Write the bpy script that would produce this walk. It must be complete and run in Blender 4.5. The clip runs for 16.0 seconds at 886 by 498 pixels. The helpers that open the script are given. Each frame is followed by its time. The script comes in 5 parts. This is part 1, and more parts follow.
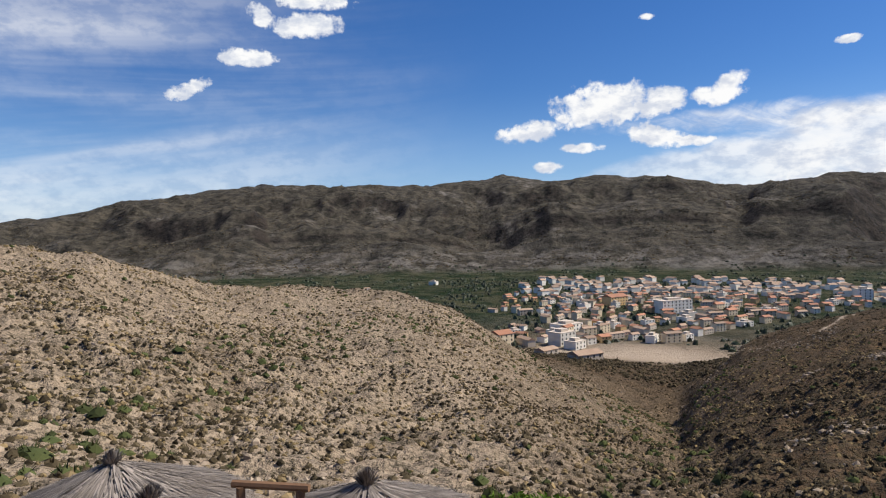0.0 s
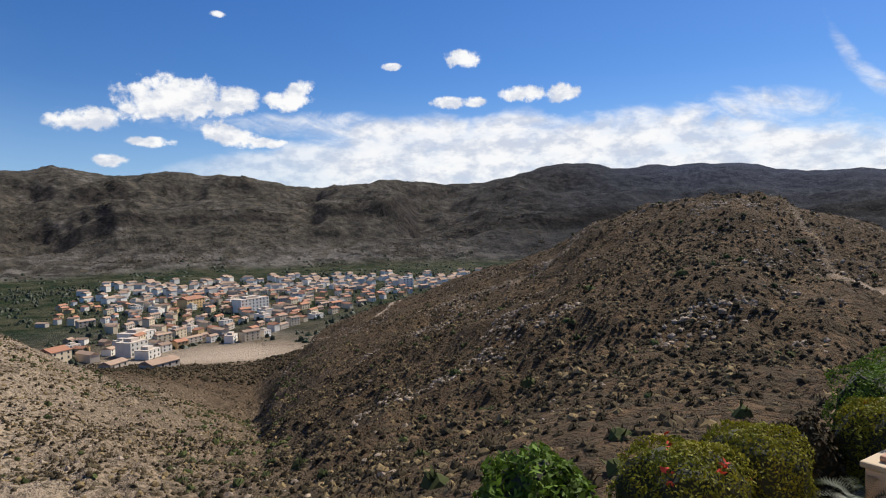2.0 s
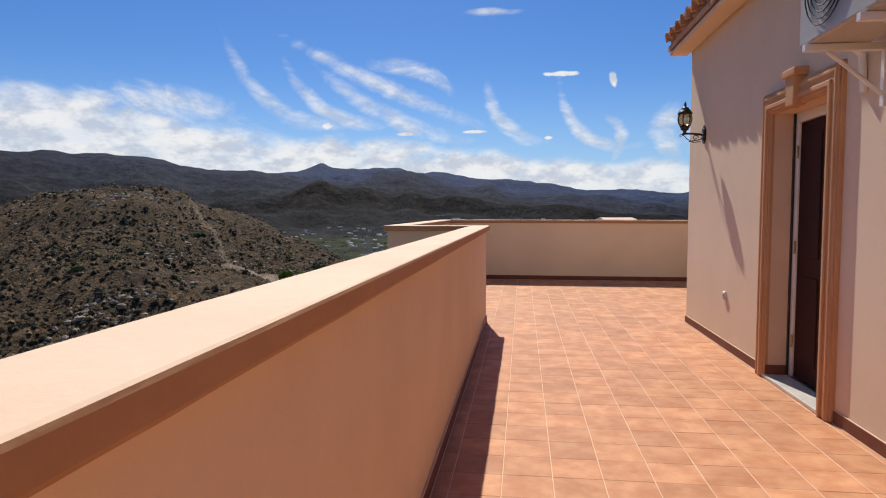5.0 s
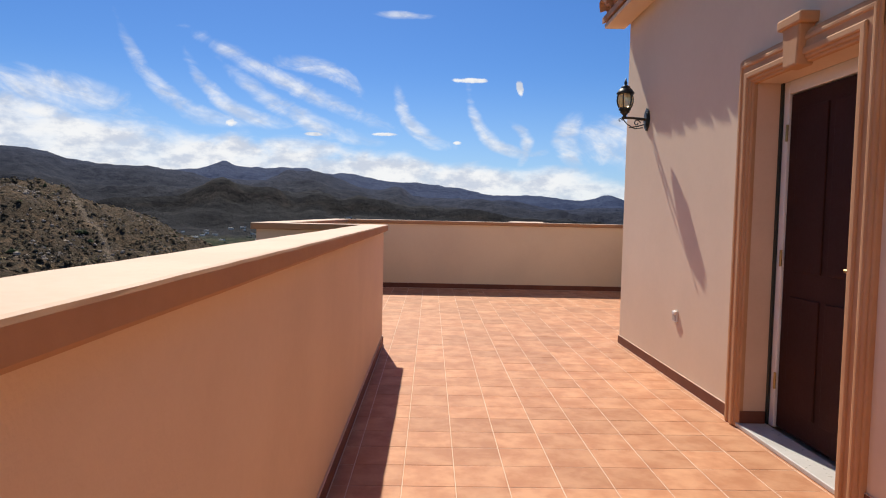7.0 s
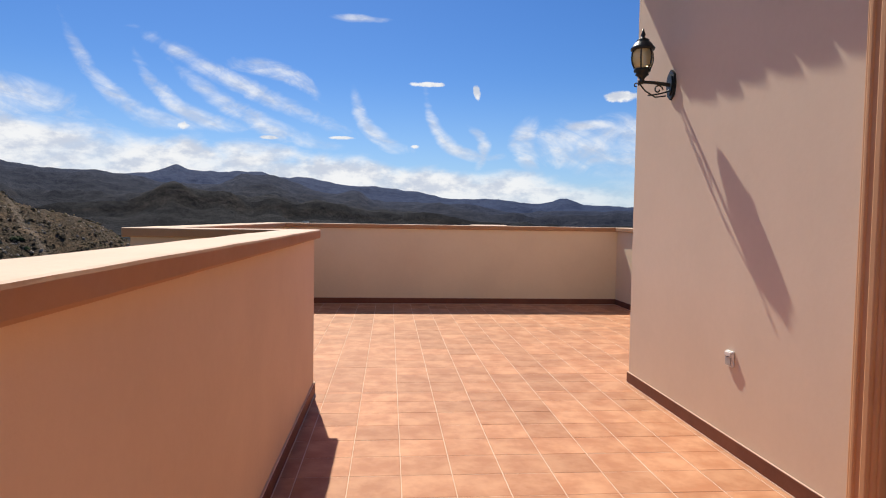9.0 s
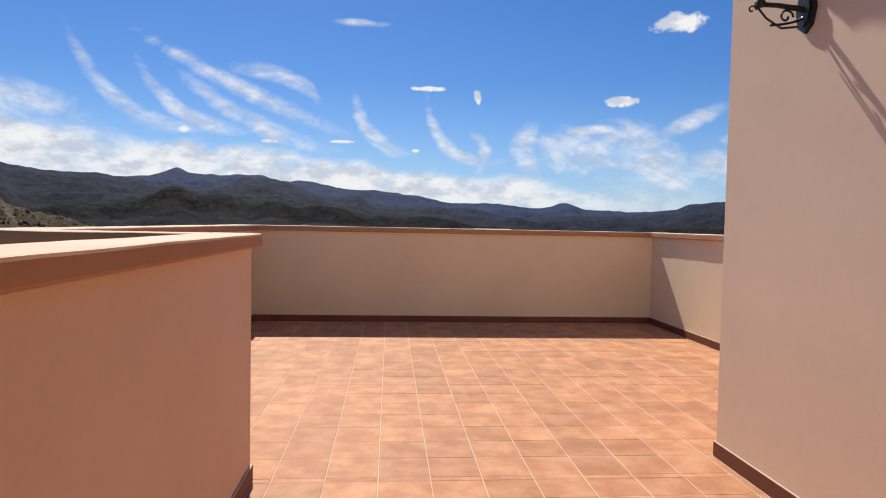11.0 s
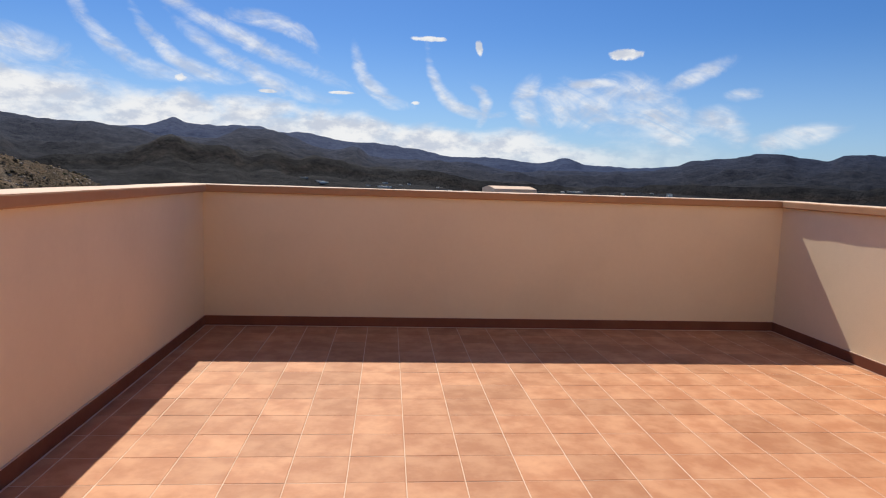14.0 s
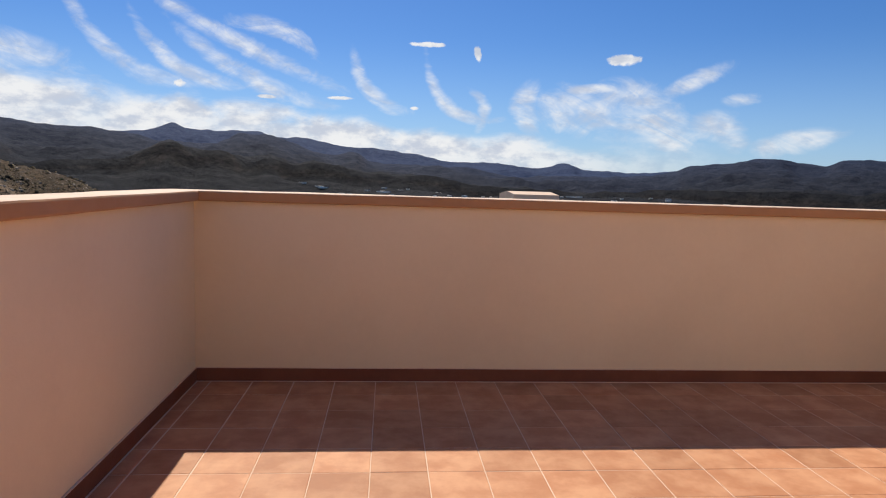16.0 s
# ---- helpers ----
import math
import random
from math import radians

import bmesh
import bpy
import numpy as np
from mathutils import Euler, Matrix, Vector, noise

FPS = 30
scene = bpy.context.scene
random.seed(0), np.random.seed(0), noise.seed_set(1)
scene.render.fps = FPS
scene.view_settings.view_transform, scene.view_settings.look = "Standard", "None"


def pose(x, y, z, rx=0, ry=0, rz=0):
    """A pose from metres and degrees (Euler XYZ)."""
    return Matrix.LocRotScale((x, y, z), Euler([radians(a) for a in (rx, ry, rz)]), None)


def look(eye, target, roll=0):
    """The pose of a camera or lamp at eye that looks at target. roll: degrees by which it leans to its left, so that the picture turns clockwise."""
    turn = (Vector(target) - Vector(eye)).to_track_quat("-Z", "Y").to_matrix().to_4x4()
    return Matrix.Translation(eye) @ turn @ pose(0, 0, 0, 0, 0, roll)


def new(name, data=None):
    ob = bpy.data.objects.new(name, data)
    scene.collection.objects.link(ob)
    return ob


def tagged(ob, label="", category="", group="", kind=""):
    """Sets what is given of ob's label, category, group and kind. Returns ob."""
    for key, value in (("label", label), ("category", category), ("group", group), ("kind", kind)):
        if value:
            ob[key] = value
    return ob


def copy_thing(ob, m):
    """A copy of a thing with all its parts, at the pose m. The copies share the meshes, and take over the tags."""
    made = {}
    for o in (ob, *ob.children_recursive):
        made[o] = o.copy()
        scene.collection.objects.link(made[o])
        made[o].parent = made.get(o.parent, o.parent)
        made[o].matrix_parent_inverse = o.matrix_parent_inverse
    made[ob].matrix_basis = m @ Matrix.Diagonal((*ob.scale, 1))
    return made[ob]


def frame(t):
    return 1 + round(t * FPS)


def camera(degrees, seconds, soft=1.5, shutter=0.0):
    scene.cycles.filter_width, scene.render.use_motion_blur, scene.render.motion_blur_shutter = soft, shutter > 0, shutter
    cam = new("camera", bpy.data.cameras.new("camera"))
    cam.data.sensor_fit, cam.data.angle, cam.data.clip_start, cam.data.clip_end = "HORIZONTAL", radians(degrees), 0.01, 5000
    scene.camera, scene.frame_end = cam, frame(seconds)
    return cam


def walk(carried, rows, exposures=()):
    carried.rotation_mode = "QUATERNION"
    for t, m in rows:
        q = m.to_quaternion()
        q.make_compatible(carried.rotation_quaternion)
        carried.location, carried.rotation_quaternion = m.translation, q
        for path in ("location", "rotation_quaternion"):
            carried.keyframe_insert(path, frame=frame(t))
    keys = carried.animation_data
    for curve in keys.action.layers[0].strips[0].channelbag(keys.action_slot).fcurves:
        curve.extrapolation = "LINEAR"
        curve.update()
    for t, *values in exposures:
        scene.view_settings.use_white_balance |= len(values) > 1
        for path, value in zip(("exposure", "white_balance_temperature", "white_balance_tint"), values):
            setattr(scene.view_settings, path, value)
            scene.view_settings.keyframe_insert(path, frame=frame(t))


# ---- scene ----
cam = camera(69.8, 16.0, soft=1.1)
# seconds, place in metres, heading to the left of +y, pitch and lean in degrees
ROWS = [
    (0, 0.200, -8.422, 1.481, 94.07, -1.37, -1.27),
    (0.5, 0.190, -8.424, 1.481, 83.33, -1.70, -0.86),
    (1, 0.170, -8.426, 1.484, 73.84, -1.96, -1.05),
    (1.5, 0.150, -8.455, 1.477, 65.18, -2.20, -1.33),
    (2, 0.140, -8.453, 1.506, 57.19, -2.28, -1.38),
    (2.5, 0.215, -8.413, 1.540, 48.84, -2.32, -1.42),
    (3, 0.300, -8.377, 1.560, 39.37, -2.50, -1.12),
    (3.5, 0.350, -8.376, 1.540, 30.24, -2.93, -1.39),
    (4, 0.332, -8.327, 1.445, 20.49, -3.22, -0.97),
    (4.5, 0.361, -8.163, 1.409, 12.11, -3.51, -0.54),
    (5, 0.440, -7.746, 1.358, 7.15, -3.44, 0.01),
    (7.5, 0.471, -5.780, 1.288, -2.24, -3.06, 0.93),
    (8, 0.486, -5.314, 1.303, -3.46, -3.05, 0.51),
    (8.5, 0.487, -4.939, 1.292, -4.54, -2.97, 0.70),
    (9, 0.530, -4.564, 1.268, -4.86, -2.69, 0.91),
    (11.5, 0.640, -2.538, 1.244, -4.87, -2.31, 1.24),
    (12, 0.581, -2.035, 1.254, -5.03, -2.92, 1.44),
    (12.5, 0.558, -1.653, 1.289, -5.20, -4.13, 1.63),
    (13, 0.507, -1.256, 1.289, -5.09, -5.82, 1.63),
    (13.5, 0.537, -0.559, 1.280, -5.08, -6.35, 1.57),
    (14, 0.499, -0.495, 1.296, -5.04, -6.45, 1.82),
    (14.5, 0.415, -0.110, 1.300, -4.99, -6.18, 1.86),
    (15, 0.346, 0.249, 1.279, -5.09, -6.19, 1.75),
    (15.5, 0.260, 0.644, 1.245, -5.07, -6.30, 1.86),
    (16, 0.142, 0.932, 1.273, -5.13, -5.99, 1.79),
]


def eye_pose(x, y, z, heading, pitch, lean):
    h, p = radians(heading), radians(pitch)
    way = Vector((-math.sin(h) * math.cos(p), math.cos(h) * math.cos(p), math.sin(p)))
    e = Vector((x, y, z))
    return look(e, e + way, lean)


walk(cam, [(t, eye_pose(*r)) for t, *r in ROWS], exposures=[(0.0, 0.15), (1.5, 0.15), (2.5, 0.05), (3.2, -0.14), (4.5, -0.06), (7.5, 0.08), (11.5, 0.02), (16.0, 0.0)])

# ---- world, sun ----
SUN_AZ, SUN_EL = 12.1, 48.5      # degrees left of +y, above the horizon
world = bpy.data.worlds.new("sky")
scene.world = world
world.use_nodes = True


class Nodes:
    """Short hand for building a node tree."""

    def __init__(self, tree):
        self.t = tree
        tree.nodes.clear()

    def add(self, kind, **kw):
        n = self.t.nodes.new(kind)
        for k, v in kw.items():
            setattr(n, k, v)
        return n

    def put(self, sock, v):
        if isinstance(v, bpy.types.NodeSocket):
            self.t.links.new(v, sock)
        elif isinstance(v, (tuple, list)) and len(v) == 3 and sock.type == "RGBA":
            sock.default_value = (*v, 1)
        else:
            sock.default_value = v

    def math(self, op, a, b=0.0, c=0.0, clamp=False):
        n = self.add("ShaderNodeMath", operation=op, use_clamp=clamp)
        for i, v in enumerate((a, b, c)):
            self.put(n.inputs[i], v)
        return n.outputs[0]

    def mix(self, f, a, b, blend="MIX"):
        n = self.add("ShaderNodeMix", data_type="RGBA", blend_type=blend)
        self.put(n.inputs[0], f), self.put(n.inputs[6], a), self.put(n.inputs[7], b)
        return n.outputs[2]

    def ramp(self, f, stops, interp="LINEAR"):
        n = self.add("ShaderNodeValToRGB")
        n.color_ramp.interpolation = interp
        e = n.color_ramp.elements
        while len(e) < len(stops):
            e.new(0.5)
        for q, (p, c) in zip(e, stops):
            q.position = p
            q.color = (c, c, c, 1) if isinstance(c, (int, float)) else (*c, 1)
        self.put(n.inputs[0], f)
        return n.outputs[0]

    def noise(self, vec, scale, detail=4.0, rough=0.55, dist=0.0):
        n = self.add("ShaderNodeTexNoise")
        self.put(n.inputs["Vector"], vec)
        n.inputs["Scale"].default_value = scale
        n.inputs["Detail"].default_value = detail
        n.inputs["Roughness"].default_value = rough
        n.inputs["Distortion"].default_value = dist
        return n.outputs[0]

    def step(self, v, lo, hi):
        n = self.add("ShaderNodeMapRange", interpolation_type="SMOOTHSTEP")
        self.put(n.inputs[0], v)
        n.inputs[1].default_value, n.inputs[2].default_value = lo, hi
        return n.outputs[0]

    def combine(self, x, y, z):
        n = self.add("ShaderNodeCombineXYZ")
        for i, v in enumerate((x, y, z)):
            self.put(n.inputs[i], v)
        return n.outputs[0]


def build_sky():
    k = Nodes(world.node_tree)
    sky = k.add("ShaderNodeTexSky", sky_type="NISHITA", sun_disc=False)
    sky.sun_elevation, sky.sun_rotation = radians(SUN_EL), radians(-SUN_AZ)
    sky.altitude, sky.air_density, sky.dust_density, sky.ozone_density = 400, 1.0, 0.35, 2.2
    sep = k.add("ShaderNodeSeparateXYZ")
    k.put(sep.inputs[0], k.add("ShaderNodeTexCoord").outputs["Generated"])
    deg = 180 / math.pi
    az = k.math("MULTIPLY", k.math("ARCTAN2", k.math("MULTIPLY", sep.outputs[0], -1), sep.outputs[1]), deg)
    el = k.math("MULTIPLY", k.math("ARCSINE", sep.outputs[2]), deg)
    uv = k.combine(az, el, 0.0)
    puff = k.math("SUBTRACT", k.noise(uv, 0.85, 9, 0.62), 0.5)
    wisp = k.math("SUBTRACT", k.noise(k.combine(k.math("MULTIPLY", az, 0.6), el, 6.0), 0.42, 8, 0.62, 1.2), 0.5)

    def blob(a, e, w, h, lean=0.0, bow=0.0):
        """One inside, falling through zero at the rim of a leaning, bowed patch."""
        dx, dy = k.math("SUBTRACT", az, a), k.math("SUBTRACT", el, e)
        if lean:
            c, s = math.cos(radians(lean)), math.sin(radians(lean))
            dx, dy = (k.math("ADD", k.math("MULTIPLY", dx, c), k.math("MULTIPLY", dy, s)),
                      k.math("SUBTRACT", k.math("MULTIPLY", dy, c), k.math("MULTIPLY", dx, s)))
        u = k.math("DIVIDE", dx, w)
        uu = k.math("MULTIPLY", u, u)
        if bow:
            dy = k.math("SUBTRACT", dy, k.math("MULTIPLY_ADD", uu, -bow, bow))
        v = k.math("DIVIDE", dy, h)
        return k.math("SUBTRACT", 1.0, k.math("MULTIPLY_ADD", v, v, uu))

    total = cir = None
    for c in CUMULUS:
        b = blob(*c)
        total = b if total is None else k.math("MAXIMUM", total, b)
    cumulus = k.step(k.math("MULTIPLY_ADD", puff, 4.2, total), -0.55, 0.55)
    for c in CIRRUS:
        b = blob(*c)
        cir = b if cir is None else k.math("MAXIMUM", cir, b)
    along = k.math("ADD", k.math("MULTIPLY", az, 0.92), k.math("MULTIPLY", el, 0.39))
    across = k.math("SUBTRACT", k.math("MULTIPLY", el, 0.92), k.math("MULTIPLY", az, 0.39))
    fibre = k.noise(k.combine(k.math("MULTIPLY", along, 0.22), across, 5.0), 0.9, 6, 0.6, 0.9)
    soft_cir = k.step(k.math("MULTIPLY_ADD", wisp, 7.0, cir), -2.3, 2.4)
    cirrus = k.math("MULTIPLY", soft_cir, k.math("MULTIPLY_ADD", k.step(fibre, 0.30, 0.66), 0.6, 0.4))
    # the white bank low over the southern hills
    rag = k.noise(k.combine(k.math("MULTIPLY", az, 0.45), el, 9.0), 0.42, 8, 0.56, 0.3)
    rise = k.add("ShaderNodeMapRange")
    k.put(rise.inputs[0], az)
    rise.inputs[1].default_value, rise.inputs[2].default_value = -22.0, 30.0
    slope = k.math("MULTIPLY_ADD", rise.outputs[0], 4.2, 3.0)
    slope = k.math("ADD", slope, k.math("SUBTRACT", k.math("MULTIPLY", k.step(az, 27.0, 38.0), 2.0), k.math("MULTIPLY", k.step(az, 58.0, 86.0), 4.6)))
    top = k.math("ADD", slope, k.math("MULTIPLY_ADD", rag, 4.4, -2.2))
    side = k.math("MULTIPLY", k.step(az, -34.0, -8.0), k.math("SUBTRACT", 1.0, k.step(az, 62.0, 90.0)))
    thin = k.math("MULTIPLY_ADD", k.step(rag, 0.28, 0.58), 0.22, 0.74)
    bank = k.math("MULTIPLY", k.step(k.math("SUBTRACT", top, el), -0.8, 1.1), k.math("MULTIPLY", side, thin))
    haze = k.math("MULTIPLY", k.math("SUBTRACT", 1.0, k.step(el, 0.0, 13.0)), 0.40)
    veil_n = k.noise(k.combine(k.math("MULTIPLY", az, 0.10), k.math("MULTIPLY_ADD", az, 0.12, el), 2.0), 0.16, 5, 0.55, 0.4)
    veil = k.math("MULTIPLY", k.math("MULTIPLY", k.step(veil_n, 0.40, 0.75), k.step(az, 88.0, 130.0)), 0.7)
    cover = k.math("MAXIMUM", k.math("MAXIMUM", cumulus, k.math("MULTIPLY", cirrus, 0.92)), k.math("MAXIMUM", bank, veil))
    body = k.noise(k.combine(k.math("MULTIPLY", az, 0.55), el, 4.0), 0.8, 8, 0.6)
    white = k.mix(k.step(body, 0.36, 0.60), (6.8, 7.3, 8.4), (10.4, 10.4, 10.4))
    hsv = k.add("ShaderNodeHueSaturation")
    hsv.inputs["Saturation"].default_value, hsv.inputs["Value"].default_value = 1.28, 0.86
    k.put(hsv.inputs["Color"], sky.outputs[0])
    blue = k.mix(1.0, hsv.outputs[0], (0.76, 0.94, 1.27), "MULTIPLY")
    base = k.mix(haze, blue, (4.6, 7.0, 10.4))
    col = k.mix(k.math("MULTIPLY", cover, 1.0, clamp=True), base, white)
    bg, out = k.add("ShaderNodeBackground"), k.add("ShaderNodeOutputWorld")
    k.put(bg.inputs[0], col)
    bg.inputs[1].default_value = 0.085
    k.t.links.new(bg.outputs[0], out.inputs[0])


# heading, height, half width, half height, lean, bow (degrees)
CUMULUS = [
    (79.2, 10.8, 4.1, 1.6), (74.9, 10.8, 1.8, 1.1), (81.2, 10.0, 2.4, 0.9), (75.5, 8.0, 2.2, 0.9, 15), (72.4, 7.3, 1.5, 0.4), (85.9, 8.8, 2.6, 0.8, -8), (70.6, 10.8, 1.8, 0.8),
    (69.5, 11.9, 1.2, 0.6, -20), (81.6, 7.2, 1.6, 0.4), (84.6, 5.7, 1.1, 0.5), (55.0, 14.4, 1.5, 0.7), (61.4, 13.8, 0.8, 0.3), (49.7, 11.2, 2.1, 0.6), (46.4, 11.1, 1.5, 0.7),
    (56.3, 10.6, 1.4, 0.5), (54.2, 10.7, 1.1, 0.45), (76.0, 17.5, 0.6, 0.25),
    (105.6, 17.9, 3.0, 0.9, -4), (104.9, 19.9, 3.0, 0.7), (109.4, 18.4, 1.2, 0.8, 25), (110.8, 15.2, 2.2, 0.7), (115.6, 12.3, 1.7, 0.6, -22),
    (-3.4, 11.8, 1.4, 0.2), (-7.7, 11.2, 0.28, 0.6, -12), (17.4, 7.4, 0.6, 0.3), (10.4, 6.8, 0.9, 0.14), (4.3, 7.0, 1.0, 0.14), (-2.2, 6.4, 0.4, 0.16),
    (-20.2, 10.7, 1.3, 0.42), (-24.6, 16.7, 2.0, 0.7),
]
CIRRUS = [
    (20.8, 9.4, 4.0, 0.5, 29, -1.0), (11.8, 10.7, 5.7, 0.5, 22, -0.1), (9.9, 12.0, 2.6, 0.5, 15, 0.4), (11.7, 8.6, 4.5, 0.55, 24, -0.4), (16.6, 9.0, 3.2, 0.5, 25, -0.7),
    (1.2, 7.8, 2.2, 0.5, 42, -0.5), (-5.8, 7.2, 2.7, 0.42, 37, -0.8), (-7.9, 6.5, 1.4, 0.4, 77, 0.5), (-12.2, 6.6, 1.4, 0.8, 84, -0.3), (-17.2, 6.0, 3.3, 1.3, 11, 0.2),
    (-17.7, 8.2, 1.8, 0.3, -3, 0.1), (2.9, 17.0, 1.6, 0.2), (-25.8, 8.8, 2.0, 0.5, -24), (-21.9, 5.6, 3.6, 1.5, 25, 0.8), (-28.0, 4.8, 1.7, 1.0, 25, 0.3), (-33.3, 3.9, 2.1, 0.6, -12),
    (-29.5, 7.3, 1.0, 0.35, -6), (30.0, 8.6, 3.6, 1.0, 8), (60.0, 8.4, 14.0, 0.8, 2),
]
build_sky()

sun_data = bpy.data.lights.new("sun", "SUN")
sun_data.energy, sun_data.angle, sun_data.color = 5.4, radians(0.53), (1.0, 0.92, 0.80)
sun = new("sun", sun_data)
to_sun = Vector((-math.sin(radians(SUN_AZ)) * math.cos(radians(SUN_EL)), math.cos(radians(SUN_AZ)) * math.cos(radians(SUN_EL)), math.sin(radians(SUN_EL))))
sun.matrix_world = look(to_sun * 60, (0, 0, 0))


# ---- materials ----
def material(name, base, other=None, scale=3.0, fine=40.0, rough=0.7, bump=0.2, bump_scale=60.0, metal=0.0, mixing=(0.35, 0.7), spread=0.0, spec=0.5, dist=0.01, through_light=0.0):
    """A surface of two colours mingled at a large and a fine scale, with relief."""
    m = bpy.data.materials.new(name)
    m.use_nodes = True
    k = Nodes(m.node_tree)
    out, b = k.add("ShaderNodeOutputMaterial"), k.add("ShaderNodeBsdfPrincipled")
    k.t.links.new(b.outputs[0], out.inputs[0])
    pos = k.add("ShaderNodeNewGeometry").outputs["Position"]
    other = other or tuple(c * 0.8 for c in base)
    big = k.step(k.noise(pos, scale, 5, 0.6), *mixing)
    small = k.noise(pos, fine, 4, 0.6)
    f = k.math("MULTIPLY_ADD", small, 0.5, k.math("MULTIPLY_ADD", big, 0.75, -0.15), clamp=True)
    col = k.mix(f, base, other)
    if spread:
        rnd = k.add("ShaderNodeObjectInfo").outputs["Random"]
        isl = k.add("ShaderNodeNewGeometry").outputs["Random Per Island"]
        val = k.math("MULTIPLY_ADD", k.math("FRACT", k.math("ADD", rnd, isl)), spread, 1 - spread / 2)
        hsv = k.add("ShaderNodeHueSaturation")
        k.put(hsv.inputs["Value"], val), k.put(hsv.inputs["Color"], col)
        col = hsv.outputs[0]
    k.put(b.inputs["Base Color"], col)
    k.put(b.inputs["Roughness"], k.math("MULTIPLY_ADD", small, 0.2, rough - 0.1, clamp=True))
    b.inputs["Metallic"].default_value = metal
    b.inputs["Specular IOR Level"].default_value = spec
    if bump:
        bn = k.add("ShaderNodeBump")
        bn.inputs["Strength"].default_value = bump
        bn.inputs["Distance"].default_value = dist
        k.put(bn.inputs["Height"], k.noise(pos, bump_scale, 5, 0.6))
        k.put(b.inputs["Normal"], bn.outputs[0])
    if through_light:
        tr, mx = k.add("ShaderNodeBsdfTranslucent"), k.add("ShaderNodeMixShader")
        k.put(tr.inputs[0], col)
        mx.inputs[0].default_value = through_light
        k.t.links.new(b.outputs[0], mx.inputs[1]), k.t.links.new(tr.outputs[0], mx.inputs[2]), k.t.links.new(mx.outputs[0], out.inputs[0])
    return m


RENDER = material("peach_render", (0.76, 0.57, 0.39), (0.69, 0.51, 0.345), 1.2, 30, 0.85, 0.25, 90, dist=0.004)
RENDER_HOUSE = material("pale_render", (0.74, 0.59, 0.44), (0.68, 0.54, 0.40), 1.0, 25, 0.85, 0.12, 45, dist=0.004)
CREAM = material("cream_render", (0.80, 0.66, 0.46), (0.73, 0.60, 0.42), 1.1, 28, 0.85, 0.25, 80, dist=0.004)
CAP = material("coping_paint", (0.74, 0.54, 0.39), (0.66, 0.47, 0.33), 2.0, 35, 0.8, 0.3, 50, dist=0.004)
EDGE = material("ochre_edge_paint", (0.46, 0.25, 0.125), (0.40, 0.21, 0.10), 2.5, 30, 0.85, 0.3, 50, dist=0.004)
TRIM = material("ochre_trim", (0.50, 0.26, 0.12), (0.56, 0.31, 0.16), 2.5, 30, 0.8, 0.3, 40, dist=0.004)
TILE = material("terracotta_tile", (0.43, 0.185, 0.088), (0.60, 0.315, 0.17), 5.5, 17, 0.6, 0.1, 30, spread=0.24, spec=0.2, dist=0.003, mixing=(0.34, 0.68))
GROUT = material("pale_grout", (0.74, 0.55, 0.41), (0.64, 0.45, 0.32), 4, 60, 0.9, 0.2, 120)
SKIRT = material("skirting_tile", (0.15, 0.055, 0.034), (0.20, 0.078, 0.046), 4, 30, 0.6, 0.1, 40, spread=0.12, spec=0.2)
ROOF_TILE = material("roof_clay", (0.46, 0.21, 0.11), (0.55, 0.36, 0.22), 5, 30, 0.85, 0.4, 60, spread=0.4)
IRON = material("black_iron", (0.016, 0.02, 0.018), (0.03, 0.035, 0.03), 20, 90, 0.4, 0.2, 80, metal=0.3)
WHITE = material("white_paint", (0.78, 0.76, 0.72), (0.7, 0.68, 0.64), 3, 40, 0.4, 0.1, 60)
MARBLE = material("pale_stone", (0.62, 0.6, 0.56), (0.5, 0.48, 0.45), 4, 30, 0.3, 0.05, 60)
DARK_WOOD = material("dark_door", (0.03, 0.009, 0.006), (0.045, 0.014, 0.009), 3, 60, 0.75, 0.2, 50, spec=0.2)
METAL_GREY = material("grey_casing", (0.45, 0.43, 0.40), (0.38, 0.36, 0.33), 3, 40, 0.45, 0.1, 50)


